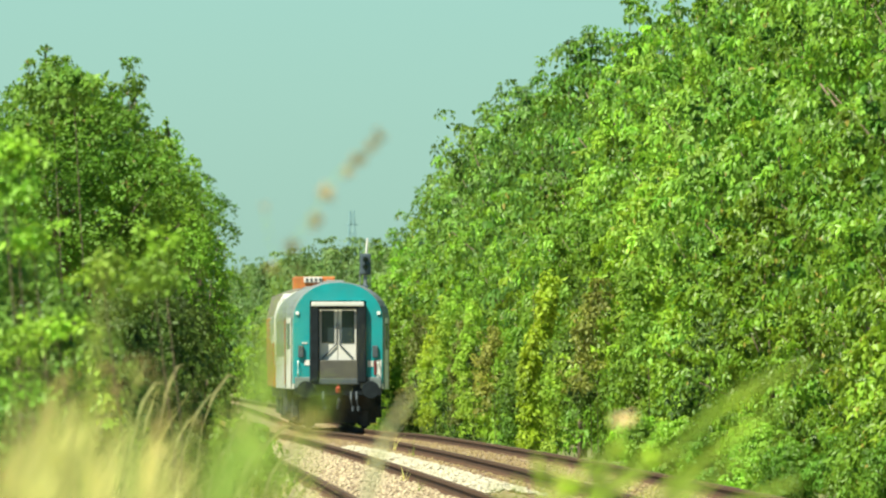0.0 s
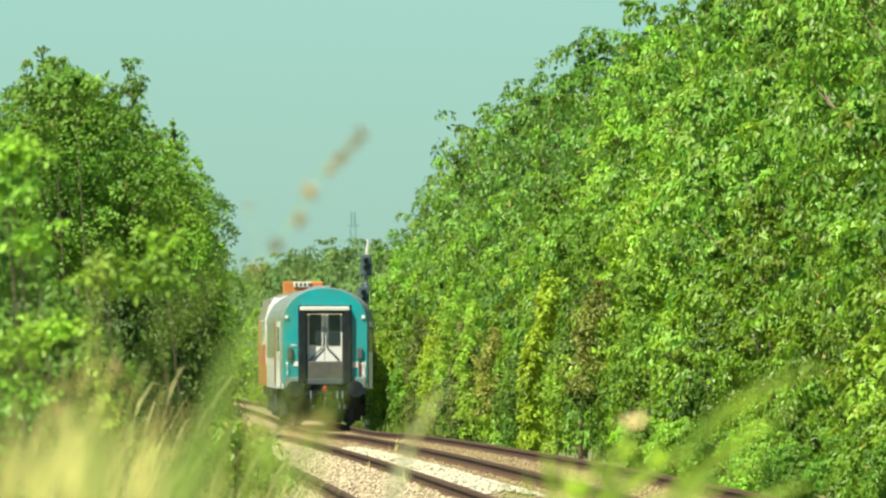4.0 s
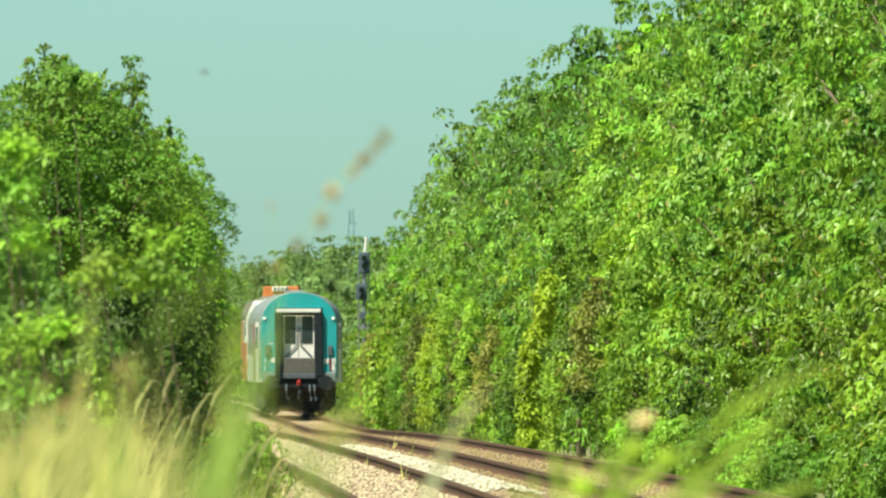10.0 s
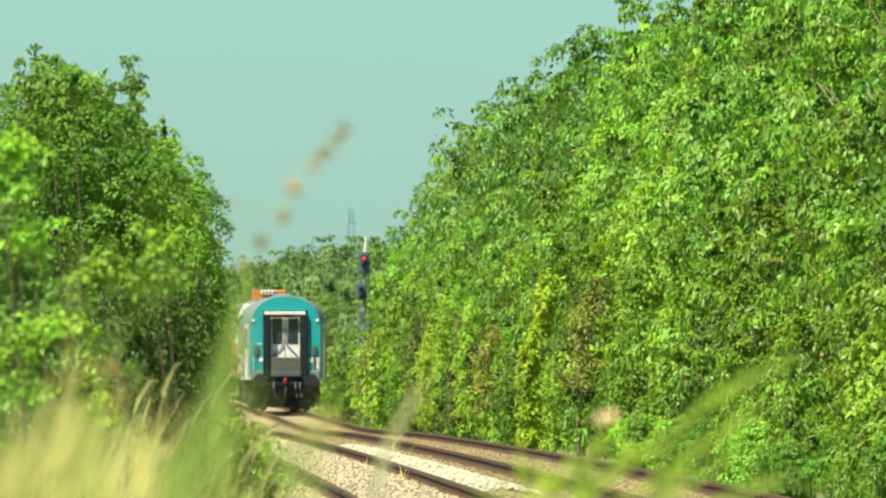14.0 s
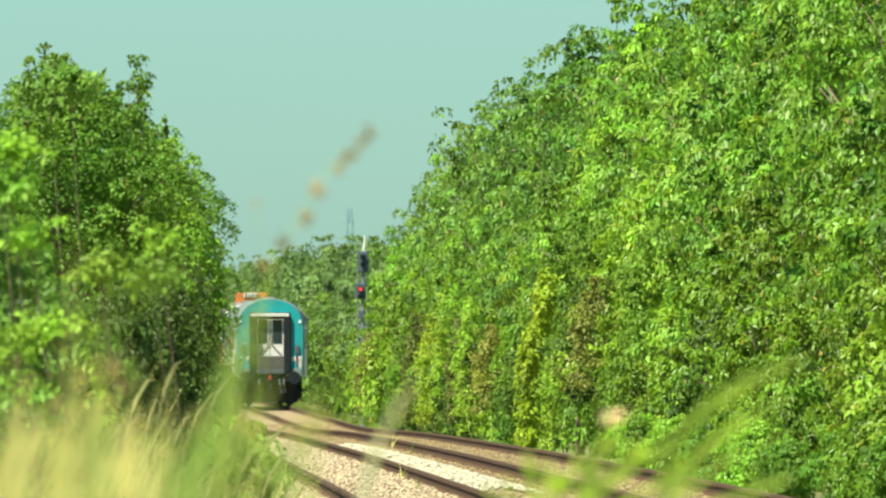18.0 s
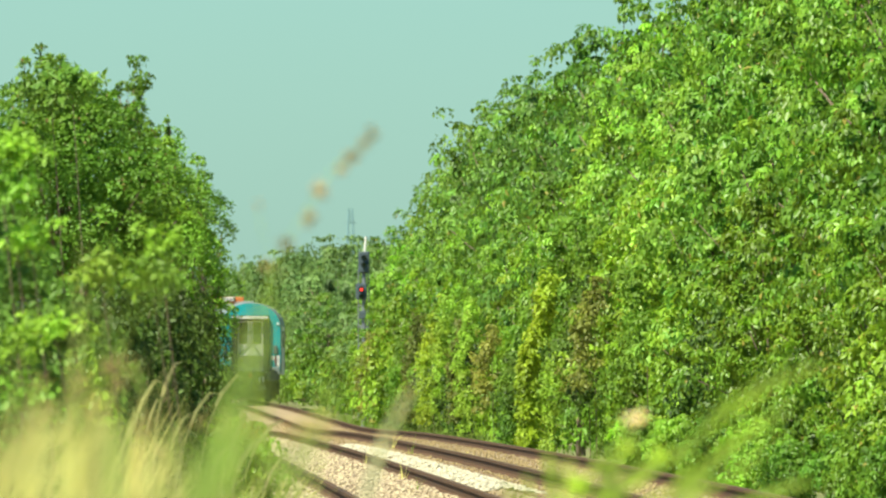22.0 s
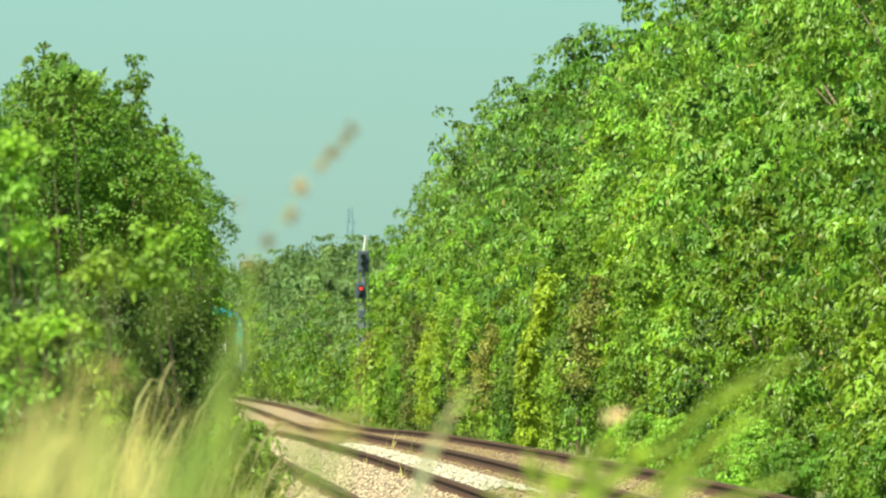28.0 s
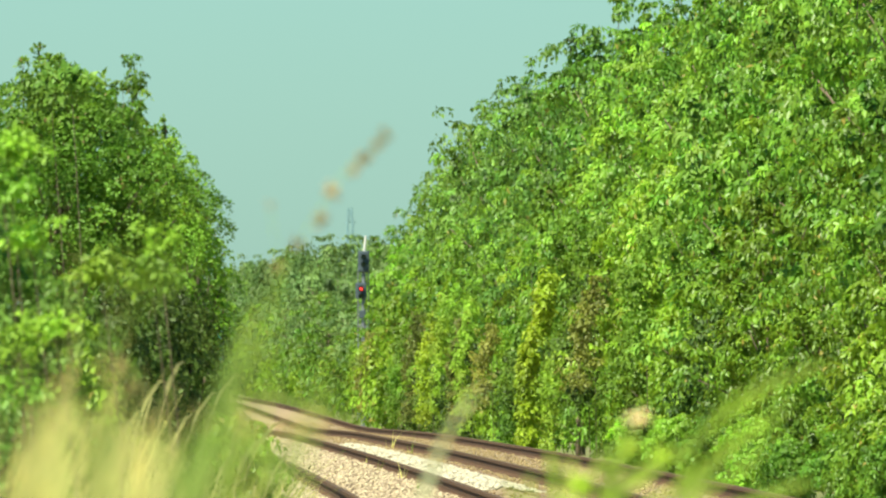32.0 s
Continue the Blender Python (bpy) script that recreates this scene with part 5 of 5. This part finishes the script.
TUFTS = [ballast_tuft(500 + i, x, d, h) for i, (x, d, h) in enumerate(((4.1, 227, 0.42), (4.15, 245, 0.4), (4.2, 262, 0.4), (5.6, 300, 0.45), (5.65, 322, 0.5), (3.9, 206, 0.3), (2.5, 193, 0.4), (2.4, 200, 0.5), (2.35, 212, 0.55), (4.9, 236, 0.3), (6.2, 282, 0.3)))]


# ---------------------------------------------------------------- a dragonfly that crosses before the sky
def build_dragonfly():
    root = thing("dragonfly", "small grey-brown dragonfly in flight", "insect")
    bm = bmesh.new()
    add_path(bm, [(-0.022, 0, 0), (-0.01, 0, 0.001), (0.004, 0, 0.001), (0.012, 0, 0)], [0.0016, 0.002, 0.0036, 0.003], 8)
    part("body", bm, M_BARK, root, smooth=True)
    for side in (-1, 1):
        for k, (x, sweep_x) in enumerate(((0.006, 0.006), (0.0, -0.006))):
            bm = bmesh.new()
            rows = [(x, side * 0.003, 0.002, 0.003), (x + sweep_x * 0.6, side * 0.018, 0.006, 0.008), (x + sweep_x, side * 0.032, 0.008, 0.005)]
            edge = [(bm.verts.new((a - w * 0.5, b, c)), bm.verts.new((a + w * 0.5, b, c + 0.0004))) for a, b, c, w in rows]
            for p, q in zip(edge, edge[1:]):
                bm.faces.new((p[0], p[1], q[1], q[0]))
            part("wing", bm, M_GREYPLATE, root)
    return root


DRAGONFLY = build_dragonfly()


# ---------------------------------------------------------------- movement
def on_track(d, length):
    """Pose of a vehicle whose rear end stands d metres along the line."""
    a, b = on_line(TRAIN_X, d + length * 0.12), on_line(TRAIN_X, d + length * 0.88)
    way = (b - a).normalized()
    p = on_line(TRAIN_X, d)
    return pose(p.x, p.y, p.z, math.degrees(math.asin(way.z)), 0, -math.degrees(math.atan2(way.x, way.y)))


TRAVEL = [(0, 457), (1.5, 466.5), (3, 476.8), (4.5, 488.5), (6, 501.6), (7.5, 516.5), (9, 532), (11, 551), (13, 570), (15, 589.5), (16.5, 605.5), (18, 624), (19, 638),
          (20, 651), (21, 664), (23, 690), (25, 716), (28, 756), (30, 783), (32, 811)]
NOD = [(0, 678), (0.5, 652), (1, 629), (1.5, 689), (2, 626), (2.5, 678), (3, 665), (3.5, 668), (4.2, 640), (4.9, 670), (5.5, 596), (6, 626), (6.5, 669), (7, 680), (7.5, 680), (8, 646),
       (8.5, 628), (9, 655), (9.5, 625), (10, 691), (10.5, 642), (11, 715), (11.5, 654), (12, 663), (12.5, 631), (13, 628), (13.5, 591), (14, 619), (14.5, 637), (15.2, 660), (15.9, 625),
       (16.5, 649), (17, 684), (17.5, 617), (18, 665), (18.5, 629), (19, 620), (19.5, 655), (20, 694), (20.5, 666), (21, 691), (21.5, 700), (22, 669), (22.5, 671), (23, 623), (23.5, 691),
       (24, 625), (24.5, 600), (25, 622), (25.5, 637), (26.2, 670), (26.9, 640), (27.5, 721), (28, 634), (28.5, 700), (29, 629), (29.5, 709), (30, 649), (30.5, 720), (31, 704), (31.5, 690), (32, 692)]


HEAD = [(0, 1100), (1, 1085), (2, 1130), (3, 1090), (4.2, 1120), (5.5, 1038), (6, 1096), (6.5, 1161), (7, 1133), (7.5, 1132), (8, 1129), (8.5, 1081), (9, 1130), (9.5, 1101), (10, 1135),
        (10.5, 1122), (11, 1159), (11.5, 1083), (12, 1125), (12.5, 1063), (13, 1081), (13.5, 1054), (14, 1070), (14.5, 1063), (15.5, 1100), (16.5, 1078), (17, 1104), (17.5, 1080), (18, 1086),
        (18.5, 1080), (19, 1086), (19.5, 1064), (20, 1069), (20.5, 1083), (21, 1155), (21.5, 1142), (22, 1124), (22.5, 1122), (23, 1093), (23.5, 1124), (24, 1076), (24.5, 1040), (25, 1070),
        (25.5, 1073), (26.5, 1110), (27.5, 1197), (28, 1087), (28.5, 1121), (29, 1086), (29.5, 1150), (30, 1090), (30.5, 1158), (31, 1124), (31.5, 1148), (32, 1129)]


def motions():
    walk(COACH, [(t, on_track(d, 26.4)) for t, d in TRAVEL])
    walk(LOCO, [(t, on_track(d + 27.5, 19.6)) for t, d in TRAVEL])
    at = NODDER.matrix_basis.copy()
    walk(NODDER, [(t, at @ pose(0, 0, 0, 0, (x - 650) * 0.0302, 0)) for t, x in NOD])
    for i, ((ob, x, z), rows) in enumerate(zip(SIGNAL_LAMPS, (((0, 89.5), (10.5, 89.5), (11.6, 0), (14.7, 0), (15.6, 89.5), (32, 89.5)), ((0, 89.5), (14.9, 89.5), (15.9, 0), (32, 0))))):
        # stands for the lamp going out: the disc turns edge-on inside the head
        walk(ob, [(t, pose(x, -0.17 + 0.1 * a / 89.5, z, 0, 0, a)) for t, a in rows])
    for ob, share in ((WEED_PALE, 0.0345), (WEED_SPRAY, 0.0295)):
        stand = ob.matrix_basis.copy()
        walk(ob, [(t, stand @ pose(0, 0, 0, 0, (x - 1100) * share, 0)) for t, x in HEAD])
    walk(DRAGONFLY, [(t, pose(x, 60, z, 0, 0, 20)) for t, x, z in ((0, -12, -0.03), (8.6, -12, -0.03), (9.4, -5.8, 2.4), (10.0, 0.39, 2.58), (10.6, 6.6, 2.8), (11.4, 13, -0.03), (32, 13, -0.03))])
    # the wind moves bushes, hedge and grass
    rng = random.Random(8)
    for d, ob in HEDGE:
        if d < 430:
            sway(ob, rng, 0.8, 2.6)
    for ob in BUSHES:
        sway(ob, rng, 0.8, 1.9)
    for ob in PATCHES:
        sway(ob, rng, 0.9, 1.1)
    for ob in (WEED_BLADE, WEED_LOW, WEED_BAND, WEED_YELLOW, WEED_MIST, *PLUMES):
        sway(ob, rng, 1.0, 0.8)
    for ob in STALKS:
        sway(ob, rng, 2.0, 0.8)
    sway(WEED_PLUME, rng, 2.6, 1.0)
    for ob in TUFTS:
        sway(ob, rng, 5.0, 0.9)


def sway(ob, rng, degrees, step):
    """Lean in the wind about the root, to and fro."""
    at = ob.matrix_basis.copy()
    rows, t = [], 0.0
    while t < 31.5:
        lean = pose(0, 0, 0, rng.uniform(-degrees, degrees) * 0.3, rng.uniform(-degrees, degrees), 0)
        rows.append((t, Matrix.Translation(at.translation) @ lean @ at.to_quaternion().to_matrix().to_4x4()))
        t += step * rng.uniform(0.7, 1.3)
    rows.append((32.0, rows[-1][1]))
    walk(ob, rows)


motions()
